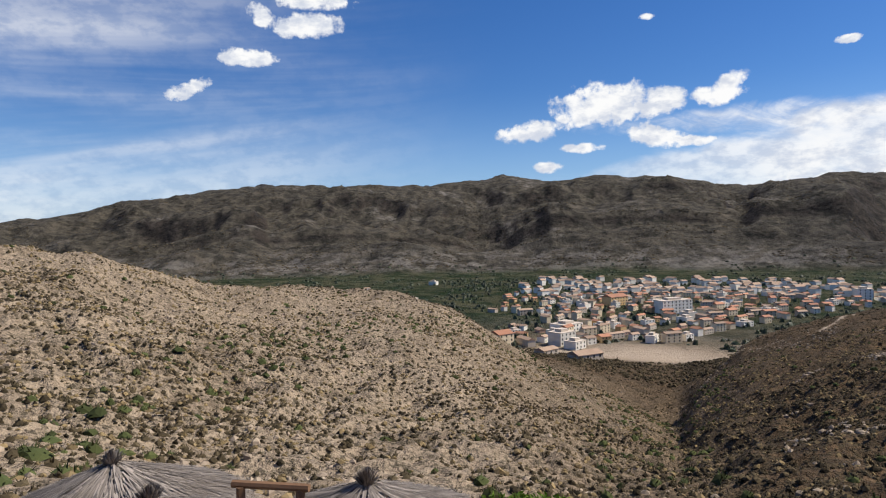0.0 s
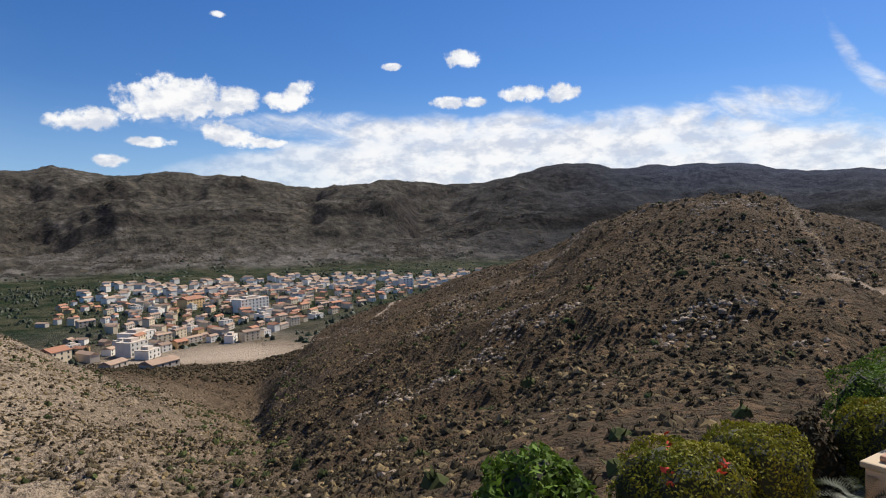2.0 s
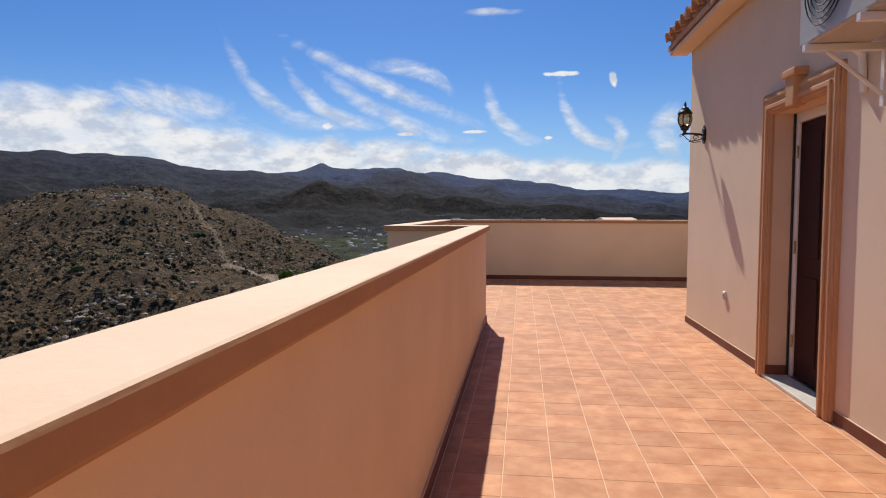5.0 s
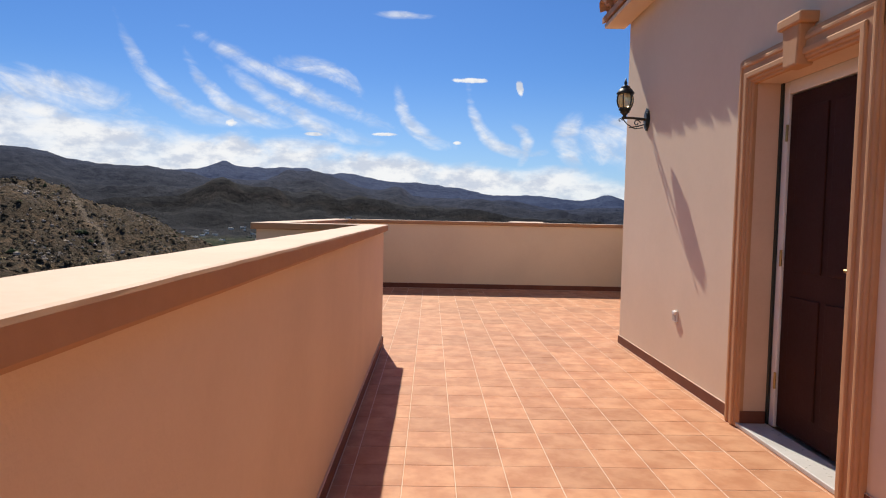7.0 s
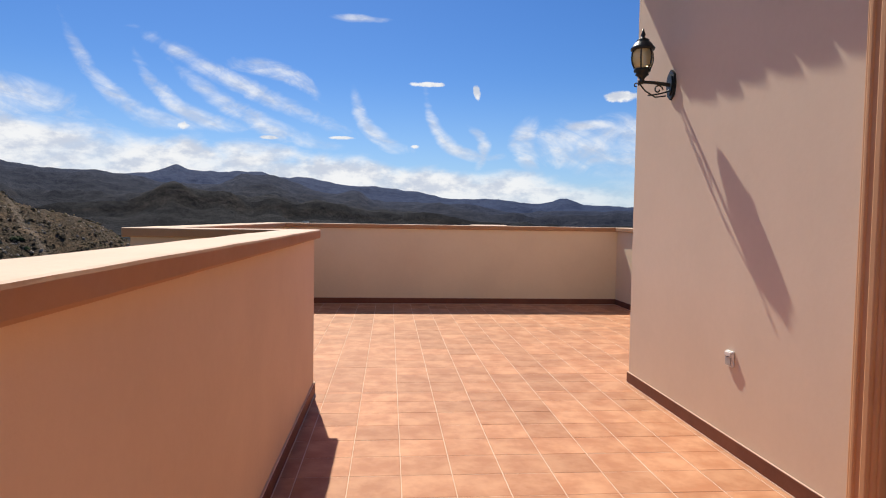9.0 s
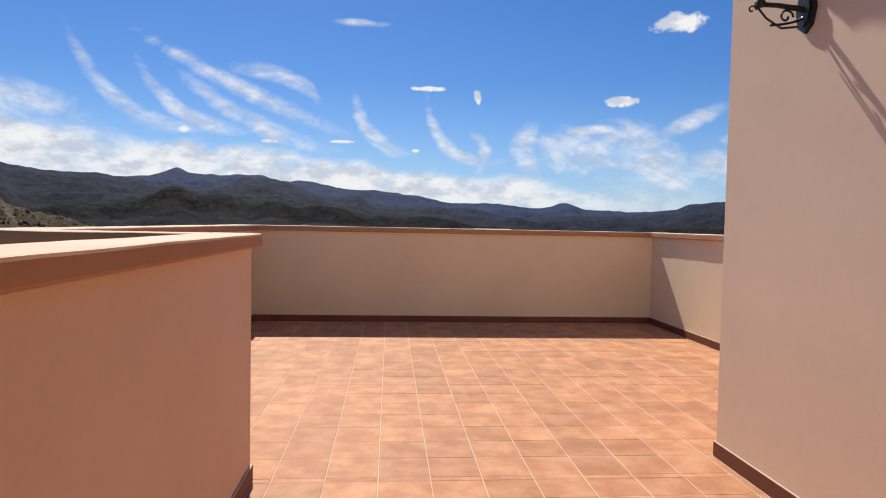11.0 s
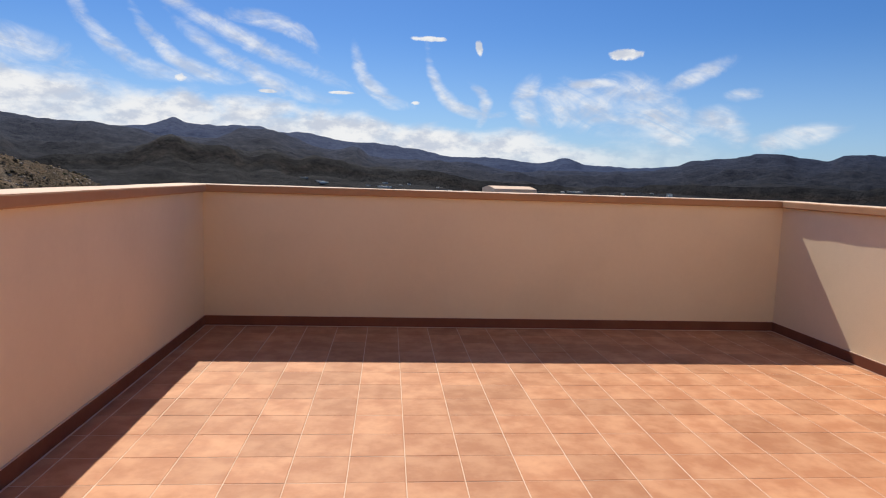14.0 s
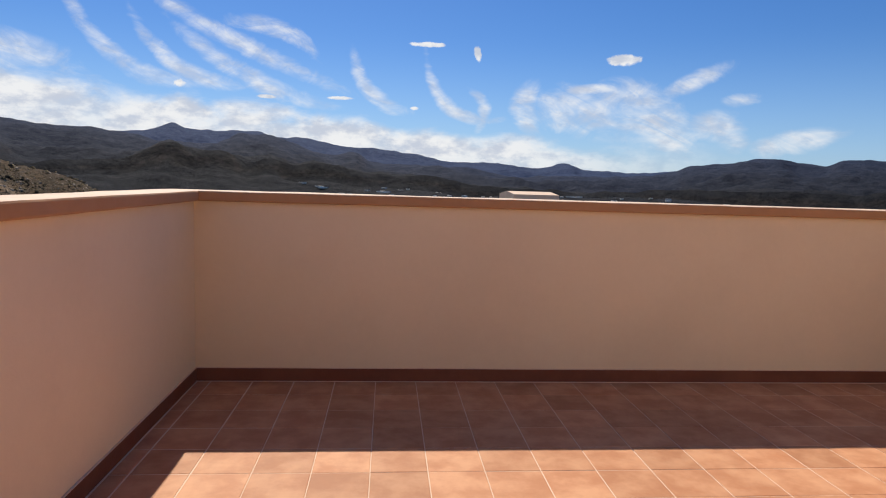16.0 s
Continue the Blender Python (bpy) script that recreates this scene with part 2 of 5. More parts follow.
def ground_material():
    m = bpy.data.materials.new("dry_hillside")
    m.use_nodes = True
    k = Nodes(m.node_tree)
    out, b = k.add("ShaderNodeOutputMaterial"), k.add("ShaderNodeBsdfPrincipled")
    k.t.links.new(b.outputs[0], out.inputs[0])
    pos = k.add("ShaderNodeNewGeometry").outputs["Position"]
    kind = k.add("ShaderNodeVertexColor")
    kind.layer_name = "kind"
    parts = k.add("ShaderNodeSeparateColor")
    k.put(parts.inputs[0], kind.outputs[0])
    pale, green = parts.outputs[0], parts.outputs[1]
    far, range_haze = k.step(parts.outputs[2], 0.0, 0.5), k.step(parts.outputs[2], 0.5, 1.0)
    big, mid, fine = k.noise(pos, 0.012, 6, 0.65), k.noise(pos, 0.12, 6, 0.7), k.noise(pos, 1.6, 5, 0.7)
    soil = k.mix(k.step(mid, 0.3, 0.7), (0.060, 0.040, 0.024), (0.155, 0.100, 0.056))
    chalk = k.mix(k.step(fine, 0.3, 0.7), (0.34, 0.26, 0.18), (0.48, 0.385, 0.275))
    near_soil = k.mix(k.math("MULTIPLY", pale, k.step(mid, 0.15, 0.55)), soil, chalk)
    scrub = k.mix(k.step(fine, 0.3, 0.7), (0.020, 0.018, 0.012), (0.062, 0.050, 0.030))
    col = k.mix(k.math("MULTIPLY", k.step(fine, 0.47, 0.62), 0.8), near_soil, scrub)
    tuft = k.step(k.noise(pos, 0.85, 5, 0.7), 0.46, 0.56)
    col = k.mix(k.math("MULTIPLY", tuft, k.math("MULTIPLY_ADD", pale, -0.45, 0.55)), col, k.mix(k.step(fine, 0.35, 0.65), (0.030, 0.024, 0.015), (0.082, 0.063, 0.037)))
    # far slopes: dark scrub with pale eroded patches
    erode = k.math("MULTIPLY", k.step(k.noise(pos, 0.004, 8, 0.68), 0.52, 0.7), k.step(k.noise(pos, 0.02, 6, 0.7), 0.45, 0.62))
    grain = k.step(k.noise(pos, 0.03, 8, 0.75), 0.35, 0.68)
    # low pale value: backlit shade painted in as a darker, bluer rock
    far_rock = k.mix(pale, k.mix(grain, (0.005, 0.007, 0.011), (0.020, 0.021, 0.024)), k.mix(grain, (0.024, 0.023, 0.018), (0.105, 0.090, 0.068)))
    height = k.add("ShaderNodeSeparateXYZ")
    k.put(height.inputs[0], pos)
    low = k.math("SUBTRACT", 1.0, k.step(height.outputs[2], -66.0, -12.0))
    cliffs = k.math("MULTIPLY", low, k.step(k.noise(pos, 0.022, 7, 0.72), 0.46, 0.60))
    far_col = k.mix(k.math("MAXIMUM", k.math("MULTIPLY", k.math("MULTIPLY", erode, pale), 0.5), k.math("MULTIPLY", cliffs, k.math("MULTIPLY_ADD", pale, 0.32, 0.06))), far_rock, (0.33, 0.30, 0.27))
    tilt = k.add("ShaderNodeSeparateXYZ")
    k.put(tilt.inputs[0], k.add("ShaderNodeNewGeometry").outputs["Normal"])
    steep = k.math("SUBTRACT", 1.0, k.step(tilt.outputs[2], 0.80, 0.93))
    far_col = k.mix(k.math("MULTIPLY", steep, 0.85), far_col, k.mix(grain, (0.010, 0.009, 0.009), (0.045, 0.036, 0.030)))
    # distance haze painted into the colour: farther ranges turn blue
    far_col = k.mix(range_haze, far_col, k.mix(grain, (0.018, 0.034, 0.085), (0.036, 0.058, 0.120)))
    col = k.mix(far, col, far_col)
    crops = k.mix(k.step(k.noise(pos, 0.03, 6, 0.7), 0.4, 0.62), (0.014, 0.026, 0.008), (0.066, 0.064, 0.034))
    col = k.mix(k.math("MULTIPLY", green, 1.0), col, crops)
    sandy = k.mix(k.step(fine, 0.3, 0.7), (0.40, 0.31, 0.225), (0.50, 0.40, 0.30))
    col = k.mix(k.math("MULTIPLY", kind.outputs[1], k.step(mid, 0.2, 0.45)), col, sandy)
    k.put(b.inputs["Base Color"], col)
    b.inputs["Roughness"].default_value = 0.95
    b.inputs["Specular IOR Level"].default_value = 0.1
    bn = k.add("ShaderNodeBump")
    bn.inputs["Strength"].default_value, bn.inputs["Distance"].default_value = 0.8, 0.5
    relief = k.math("MULTIPLY", k.noise(pos, 0.016, 7, 0.62), k.math("MULTIPLY", far, 55.0))
    k.put(bn.inputs["Height"], k.math("ADD", relief, k.math("ADD", k.math("MULTIPLY_ADD", tuft, 0.9, k.math("MULTIPLY", fine, 1.3)), k.math("MULTIPLY", mid, 2.0))))
    k.put(b.inputs["Normal"], bn.outputs[0])
    return m


GROUND = ground_material()


# ---- building blocks ----
def finish(name, bm, mat, parent=None, smooth=False):
    me = bpy.data.meshes.new(name)
    bm.normal_update()
    bm.to_mesh(me)
    bm.free()
    me.materials.append(mat)
    if smooth:
        me.shade_smooth()
    ob = new(name, me)
    if parent is not None:
        ob.parent = parent
    return ob


def part(name, bm, mat, parent, label="", smooth=False):
    return tagged(finish(name, bm, mat, parent, smooth), label=label)


def empty(name, m, label, category, group="", kind=""):
    ob = new(name)
    ob.empty_display_size = 0.1
    ob.matrix_basis = m
    return tagged(ob, label, category, group, kind)


def box(bm, x0, x1, y0, y1, z0, z1, bevel=0.0, segs=2):
    """Adds an upright box with rounded edges."""
    m = Matrix.Translation(((x0 + x1) / 2, (y0 + y1) / 2, (z0 + z1) / 2)) @ Matrix.Diagonal((x1 - x0, y1 - y0, z1 - z0, 1))
    vs = bmesh.ops.create_cube(bm, size=1, matrix=m)["verts"]
    if bevel:
        es = list({e for v in vs for e in v.link_edges})
        bmesh.ops.bevel(bm, geom=es, offset=bevel, segments=segs, affect="EDGES", profile=0.5)
    return bm


def boxed(*a, **k):
    return box(bmesh.new(), *a, **k)


def lathe(profile, steps=16):
    """A turned solid: (radius, height) from the bottom up."""
    bm = bmesh.new()
    rings = []
    for r, z in profile:
        rings.append([bm.verts.new((r * math.cos(a), r * math.sin(a), z)) for a in (2 * math.pi * i / steps for i in range(steps))])
    for lo, hi in zip(rings, rings[1:]):
        for i in range(steps):
            bm.faces.new((lo[i], lo[(i + 1) % steps], hi[(i + 1) % steps], hi[i]))
    bm.faces.new(rings[0][::-1]), bm.faces.new(rings[-1])
    return bm


def tube(bm, pts, r, sides=8):
    """A round bar along points."""
    rings = []
    pts = [Vector(p) for p in pts]
    for i, p in enumerate(pts):
        d = (pts[min(i + 1, len(pts) - 1)] - pts[max(i - 1, 0)]).normalized()
        a = d.orthogonal().normalized() if i == 0 else (rings_a - d * rings_a.dot(d)).normalized()
        rings_a = a
        b = d.cross(a)
        rr = r[i] if isinstance(r, (list, tuple)) else r
        rings.append([bm.verts.new(p + (a * math.cos(t) + b * math.sin(t)) * rr) for t in (2 * math.pi * j / sides for j in range(sides))])
    for lo, hi in zip(rings, rings[1:]):
        for j in range(sides):
            bm.faces.new((lo[j], lo[(j + 1) % sides], hi[(j + 1) % sides], hi[j]))
    bm.faces.new(rings[0][::-1]), bm.faces.new(rings[-1])
    return bm


# ---- ground ----
HUB = (0.2, -8.4, 1.5)     # hills are laid out round this point
_tab = np.random.RandomState(5).rand(256, 256)


def lattice(x, y):
    xi, yi = np.floor(x).astype(int), np.floor(y).astype(int)
    fx, fy = x - xi, y - yi
    fx, fy = fx * fx * (3 - 2 * fx), fy * fy * (3 - 2 * fy)
    g = lambda i, j: _tab[i % 256, j % 256]
    return (g(xi, yi) * (1 - fx) + g(xi + 1, yi) * fx) * (1 - fy) + (g(xi, yi + 1) * (1 - fx) + g(xi + 1, yi + 1) * fx) * fy


def fbm(x, y, octaves=5, rough=0.5, ridged=False):
    s, a, n = 0.0, 1.0, 0.0
    for i in range(octaves):
        v = lattice(x * 2 ** i + 17.3 * i, y * 2 ** i + 9.1 * i)
        s, n, a = s + a * ((1 - abs(2 * v - 1)) if ridged else v), n + a, a * rough
    return s / n - 0.5


# heading: heights (degrees above the eye) at 14, 40 and 80 m, and the near crest's distance and height
NEAR = np.array([
    (-180, -20, -10, -5, 120, -3), (-110, -22, -13, -8, 130, -5), (-60, -22, -14, -9, 150, -7), (-20, -21, -13, -9, 150, -7), (5, -20, -13, -9, 120, -7), (14, -20, -13, -8.6, 120, -5.4),
    (17.9, -20, -13, -8, 120, -3.7), (20.8, -21, -13, -7.4, 130, -2.4), (23.7, -21, -12.5, -6.3, 130, -0.9), (27.5, -21, -12, -5.3, 130, 0.2), (29.4, -21, -12, -4.9, 130, 1.15),
    (32, -21, -12, -4.5, 132, 1.65), (35.3, -21.5, -12.5, -4.6, 136, 1.5), (39.3, -22, -13, -5.2, 145, 0.9), (44, -23, -14, -6.8, 168, -0.5),
]), np.array([
    (47.2, -23.4, -15.2, -8, 195, -2.3), (51.1, -24, -16.6, -9.6, 230, -3.6), (55, -24.5, -18.2, -11.2, 262, -4.6), (58.7, -25, -19.6, -12.8, 280, -6.1), (63.3, -25.6, -21, -14.8, 275, -7.4),
    (68.2, -26, -22.7, -17.2, 250, -9.3), (70.5, -26, -23.4, -18.5, 230, -11.4), (72.2, -26, -23.7, -19.2, 210, -13.4), (74.3, -26, -24, -20, 190, -16.5), (79.9, -26, -24, -19.2, 190, -14.1),
]), np.array([
    (84.4, -26, -23.3, -17.6, 196, -12.1), (87.8, -26, -22.6, -16.6, 201, -10.4), (92, -26, -21.9, -15.3, 207, -7.6), (96, -26, -21.3, -14.4, 210, -5.9), (99.5, -26, -20.8, -13.6, 210, -5.0),
    (106.6, -25, -19.8, -12.3, 200, -4.6), (113.1, -25, -19, -11.5, 175, -4.1), (117.1, -25, -18, -10, 150, -3.2), (120.5, -24.4, -17, -9, 138, -2.1), (123, -24, -16, -8, 130, -1.2),
    (132, -24, -14, -6, 120, 0.1), (150, -22, -12, -4, 110, 1.5), (180, -20, -10, -5, 120, -3),
])
NEAR = np.concatenate(NEAR)
EAST_RIDGE = [(39.2, 4.45), (41.9, 4.45), (44.2, 4.85), (46.2, 4.95), (48.6, 4.55), (50.9, 4.0), (54, 3.5), (56.8, 3.3), (59.6, 3.78), (62.1, 3.6), (64.1, 3.2), (66.2, 3.3), (68.3, 3.25), (70.4, 3.5), (72.4, 3.9), (74.5, 4.35),
              (77.6, 4.4), (79.6, 4.74), (83.5, 4.5), (84.7, 4.37), (88.1, 4.84), (92.5, 4.3), (96.9, 4.23), (99.2, 4.44), (104.1, 4.24), (106.3, 4.38), (112.1, 4.13), (114.4, 3.78), (117.2, 3.3), (119.9, 3.05), (122.4, 2.4)]
# heights of the farthest range, of the hills before it and of the bluffs and foothills along the plain
SKYLINE = np.array([
    (-180, 3), (-60, 1.2), (-40, 1.2), (-24.8, 1.4), (-21.6, 1.25), (-17.3, 1.5), (-15.9, 1.94), (-12.9, 1.6), (-9.4, 1.9), (-5.8, 1.85), (-0.8, 2.6), (4.2, 3.0), (7.7, 3.4), (9.6, 3.35), (11.3, 3.8),
    (14.5, 3.75), (16.9, 3.75), (17.8, 4.25), (18.9, 3.85), (20.7, 3.4), (24, 3.2), (27, 3.2), (29, 3.75), (34, 3.6)] + EAST_RIDGE + [(128, 2.3), (132, 2.2), (180, 3)])
MIDHILLS = np.array([
    (-180, 1), (-60, 1.6), (-44, 2.3), (-39.8, 2.37), (-38.2, 2.6), (-36.8, 2.62), (-35.6, 2.2), (-34, 2.3), (-32.4, 2.76), (-30, 2.45), (-28.3, 2.0), (-25.7, 1.7), (-24.8, 1.35), (-20.7, 0.9), (-15.9, 0.65),
    (-10.9, 0.65), (-8.4, 1.0), (-5.9, 1.2), (-1.8, 1.35), (1.7, 1.55), (3.1, 2.3), (4.6, 1.85), (6.2, 2.25), (8.4, 2.9), (10.2, 3.45), (12.6, 3.35), (13.6, 2.85), (15.5, 2.4), (18.1, 2.4), (20.7, 2.9), (22.3, 3.2),
    (24.2, 3.45), (26.1, 3.3), (27.8, 3.55), (29.2, 3.6), (31.1, 4.1), (32.6, 4.4), (34.4, 4.4), (36.9, 4.25)] + EAST_RIDGE + [(128, 1.6), (132, 1.0), (180, 1)])
BLUFFS = np.array([
    (-180, -1), (-60, -0.4), (-40, -0.2), (-28, -0.2), (-20, -0.6), (-10, -0.5), (-2, 0.1), (3, 0.4), (6, 0.9), (8, 0.8), (10, 1.4), (12, 1.0), (14, 1.5), (16.4, 1.6), (18.3, 2.2), (20, 1.5), (22, 0.7), (25, 0.9), (28, 0.4), (32, 0.8), (36, 0.4), (42, 0.9),
    (47, 0.1), (52, 0.4), (56, -0.8), (59, -1.4), (60.5, 0.4), (61.8, 1.9), (63.4, 1.95), (65.5, 1.6), (67.2, 1.7), (69.1, 0.65), (71.2, 0.9), (74.9, 1.4), (79.6, 1.3), (84, 1.75), (86, 0.6),
    (89.9, -0.7), (96.9, -0.6), (103, 0.3), (109.2, -0.3), (110.9, 0.4), (117.4, -0.5), (123, -1), (180, -1)])


def smooth_interp(a, xs, ys):
    """Cubic through the given heights, flat where they turn."""
    i = np.clip(np.searchsorted(xs, a) - 1, 0, len(xs) - 2)
    d = np.diff(ys) / np.diff(xs)
    m = np.concatenate([[d[0]], np.where(d[1:] * d[:-1] > 0, 2 * d[1:] * d[:-1] / np.where(d[1:] + d[:-1] == 0, 1, d[1:] + d[:-1]), 0), [d[-1]]])
    h = xs[i + 1] - xs[i]
    t = (a - xs[i]) / h
    return ((1 + 2 * t) * (1 - t) ** 2 * ys[i] + t * (1 - t) ** 2 * h * m[i] + t * t * (3 - 2 * t) * ys[i + 1] + t * t * (t - 1) * h * m[i + 1])


VALLEY = -80.0


def terrain(x, y, rough=True):
    """Height of the land at places x, y (arrays)."""
    dx, dy = x - HUB[0], y - HUB[1]
    r = np.hypot(dx, dy)
    a = np.degrees(np.arctan2(-dx, dy))
    tan = lambda e: np.tan(np.radians(e))
    cols = [smooth_interp(a, NEAR[:, 0], NEAR[:, i]) for i in range(1, 6)]
    sky, mid = smooth_interp(a, SKYLINE[:, 0], SKYLINE[:, 1]), smooth_interp(a, MIDHILLS[:, 0], MIDHILLS[:, 1])
    fore = smooth_interp(a, BLUFFS[:, 0], BLUFFS[:, 1])
    rc, zc = cols[3], HUB[2] + cols[3] * tan(cols[4])
    east = np.clip((a - 30) / 15, 0, 1)
    knots = [(0 * r + 6.0, 0 * r - 3.25), (0 * r + 14, HUB[2] + 14 * tan(cols[0])), (0 * r + 40, HUB[2] + 40 * tan(cols[1])), (0 * r + 80, HUB[2] + 80 * tan(cols[2])),
             (rc, zc), (rc * 1.12, zc - 0.035 * rc), (0 * r + 430, 0 * r + VALLEY), (0 * r + 900, 0 * r + VALLEY + 2), (0 * r + 1260, VALLEY + 4 + 24 * (1 - east)), (0 * r + 1420, HUB[2] + 1420 * tan(-2.0 + 0.5 * (1 - east))),
             (0 * r + 1590, HUB[2] + 1590 * tan(np.maximum(fore - 1.4, -1.9))), (0 * r + 1640, HUB[2] + 1640 * tan(fore)), (0 * r + 1860, HUB[2] + 1860 * tan(np.minimum(fore, mid) - 0.7)),
             (0 * r + 2300, HUB[2] + 2300 * tan(0.4 * fore + 0.6 * mid - 0.7)), (0 * r + 2800, HUB[2] + 2800 * tan(mid)),
             (0 * r + 3400, HUB[2] + 3400 * tan(np.minimum(mid, sky) - 1.3)), (0 * r + 4500, HUB[2] + 4500 * tan(sky - 1.5 * east)), (0 * r + 4950, 0 * r + VALLEY)]
    z = 0 * r - 3.25
    for (r0, z0), (r1, z1) in zip(knots, knots[1:]):
        t = np.clip((r - r0) / (r1 - r0), 0, 1)
        z = np.where(r >= r0, z0 + (z1 - z0) * t, z)
    sx, sy = np.clip((x + 10.0) / 3.2, 0, 1), np.clip((34 - y) / 10, 0, 1) * np.clip((y + 6) / 5, 0, 1)
    level = sx * sx * (3 - 2 * sx) * sy * np.clip((14 - x) / 8, 0, 1)
    z = z + (-3.25 - z) * level
    if rough:
        near = (1 - level) * np.clip((r - 12) / 40, 0, 1) * np.clip((420 - r) / 150, 0, 1)
        crest = np.exp(-((r - rc) / (0.12 * rc)) ** 2)
        z = z + near * (1 - 0.7 * crest) * (fbm(x / 22, y / 22, 5, 0.55) * 7) + near * fbm(x / 3.0, y / 3.0, 4, 0.6) * 1.5 + near * fbm(x / 9.0, y / 9.0, 4, 0.6, True) * 2.4
        flat = np.clip((r - 430) / 100, 0, 1) * np.clip((1500 - r) / 300, 0, 1)
        z = z + flat * fbm(x / 160, y / 160, 3) * 6
        hills = np.clip((r - 1240) / 420, 0, 1)
        crests = np.clip(np.exp(-((r - 2800) / 200) ** 2) + np.exp(-((r - 4500) / 300) ** 2) + 0.9 * np.exp(-((r - 1640) / 110) ** 2), 0, 1)
        ribs = fbm(x / 420, y / 420, 6, 0.52, True) * (80 + 70 * np.clip((a - 38) / 20, 0, 1)) + fbm(x / 90, y / 90, 4, 0.55, True) * 24
        z = z + hills * (1 - 0.85 * crests) * ribs + crests * hills * (fbm(x / 110, y / 110, 4, 0.6) * 28 + fbm(x / 260, y / 260, 3, 0.5, True) * 20)
    return z


def bare(a, r):
    """Trodden earth: the lot below the town, tracks and a lay-by on the hill."""
    soft = lambda d, w: np.clip(1.5 - d / w, 0, 1)
    lot = soft(np.hypot((a - 76.0) / 6.0, (r - 425) / 42), 0.9)
    road = soft(np.abs(r - (430 + (a - 82) * 3)) / 8, 1.0) * (np.abs(a - 79) < 7)
    trail = soft(np.abs(a - (63.9 - (r - 205) * 0.045)) / 0.22, 1.0) * (r > 205) * (r < 262)
    path = soft(np.abs(a - (25.6 + (r - 86) * 0.06 + np.sin(r / 9) * 0.5)) / 0.25, 1.0) * (r > 85) * (r < 126) * 0.3
    layby = soft(np.hypot((a - 24.0) / 3.6, (r - 86) / 6), 0.7)
    terrace = soft(np.abs(r - (150 + (a - 52) * 1.6)) / 2.5, 1.0) * (a > 46) * (a < 58) * 0.22
    return np.clip(np.maximum.reduce([lot, road, trail, path, layby, terrace]), 0, 1)


def build_ground():
    fine = np.arange(-62.0, 142.0, 0.25)
    coarse = np.arange(142.0, 298.0, 2.0)
    az = np.radians(np.concatenate([fine, coarse]))
    rs = np.concatenate([[0.0], np.geomspace(5.5, 4940, 390)])
    A, R = np.meshgrid(az, rs[1:])
    X, Y = HUB[0] - R * np.sin(A), HUB[1] + R * np.cos(A)
    deg = np.degrees(np.arctan2(-(X - HUB[0]), Y - HUB[1]))
    Z = terrain(X, Y)
    n, c = len(az), len(rs) - 1
    verts = np.concatenate([np.stack([X, Y, Z], 2).reshape(-1, 3), [(HUB[0], HUB[1], -3.25)]])
    i, j = np.meshgrid(np.arange(c - 1), np.arange(n), indexing="ij")
    q = np.stack([i * n + j, i * n + (j + 1) % n, (i + 1) * n + (j + 1) % n, (i + 1) * n + j], 2).reshape(-1, 4)[:, ::-1]
    tri = np.stack([np.full(n, c * n), (np.arange(n) + 1) % n, np.arange(n)], 1)[:, ::-1]
    me = bpy.data.meshes.new("ground")
    me.from_pydata(verts.tolist(), [], q.tolist() + tri.tolist())
    pale = np.clip((deg - 66) / 26, 0, 1) * np.clip((300 - R) / 120, 0, 1)
    # far off, only headings well to the left escape the painted shade
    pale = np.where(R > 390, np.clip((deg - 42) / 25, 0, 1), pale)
    pale = np.where(deg < -100, 0, pale)
    green = np.clip((R - 430) / 200, 0, 1) * np.clip((1300 - R) / 60, 0, 1)
    far = np.clip((R - 380) / 200, 0, 1)
    kinds = np.zeros((len(verts), 4), np.float32)
    # third value past 0.5: how much of the painted distance haze is mixed in
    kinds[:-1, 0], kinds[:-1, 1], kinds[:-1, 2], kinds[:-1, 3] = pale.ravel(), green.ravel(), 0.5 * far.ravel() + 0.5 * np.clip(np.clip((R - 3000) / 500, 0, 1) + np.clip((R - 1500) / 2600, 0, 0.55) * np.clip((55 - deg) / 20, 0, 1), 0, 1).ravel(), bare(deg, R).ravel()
    attr = me.color_attributes.new("kind", "FLOAT_COLOR", "POINT")
    attr.data.foreach_set("color", kinds.ravel())
    me.shade_smooth()
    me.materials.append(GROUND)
    me.update()
    return tagged(new("ground", me), "dry scrub hills falling to a green river valley", "ground", kind="structure")


build_ground()

# ---- terrace: plan in metres ----
WALL = 0.17                 # thickness of the parapets
TOP = 1.18                  # top of the coping
XL, XR, YF = -1.02, 4.0, 4.885      # inner faces of the far parapets
XH, YH = 2.43, 0.265        # house corner
YR = 2.35                   # end of the far right parapet
YB = -12.5                  # rear end of the terrace
EAVE = 3.29


def run(name, x0, x1, y0, y1, label, mat=RENDER):
    """A parapet with its coping; both rendered and painted."""
    w = tagged(finish(name, boxed(x0, x1, y0, y1, -0.3, TOP - 0.062), mat), label, "wall", kind="structure")
    return w


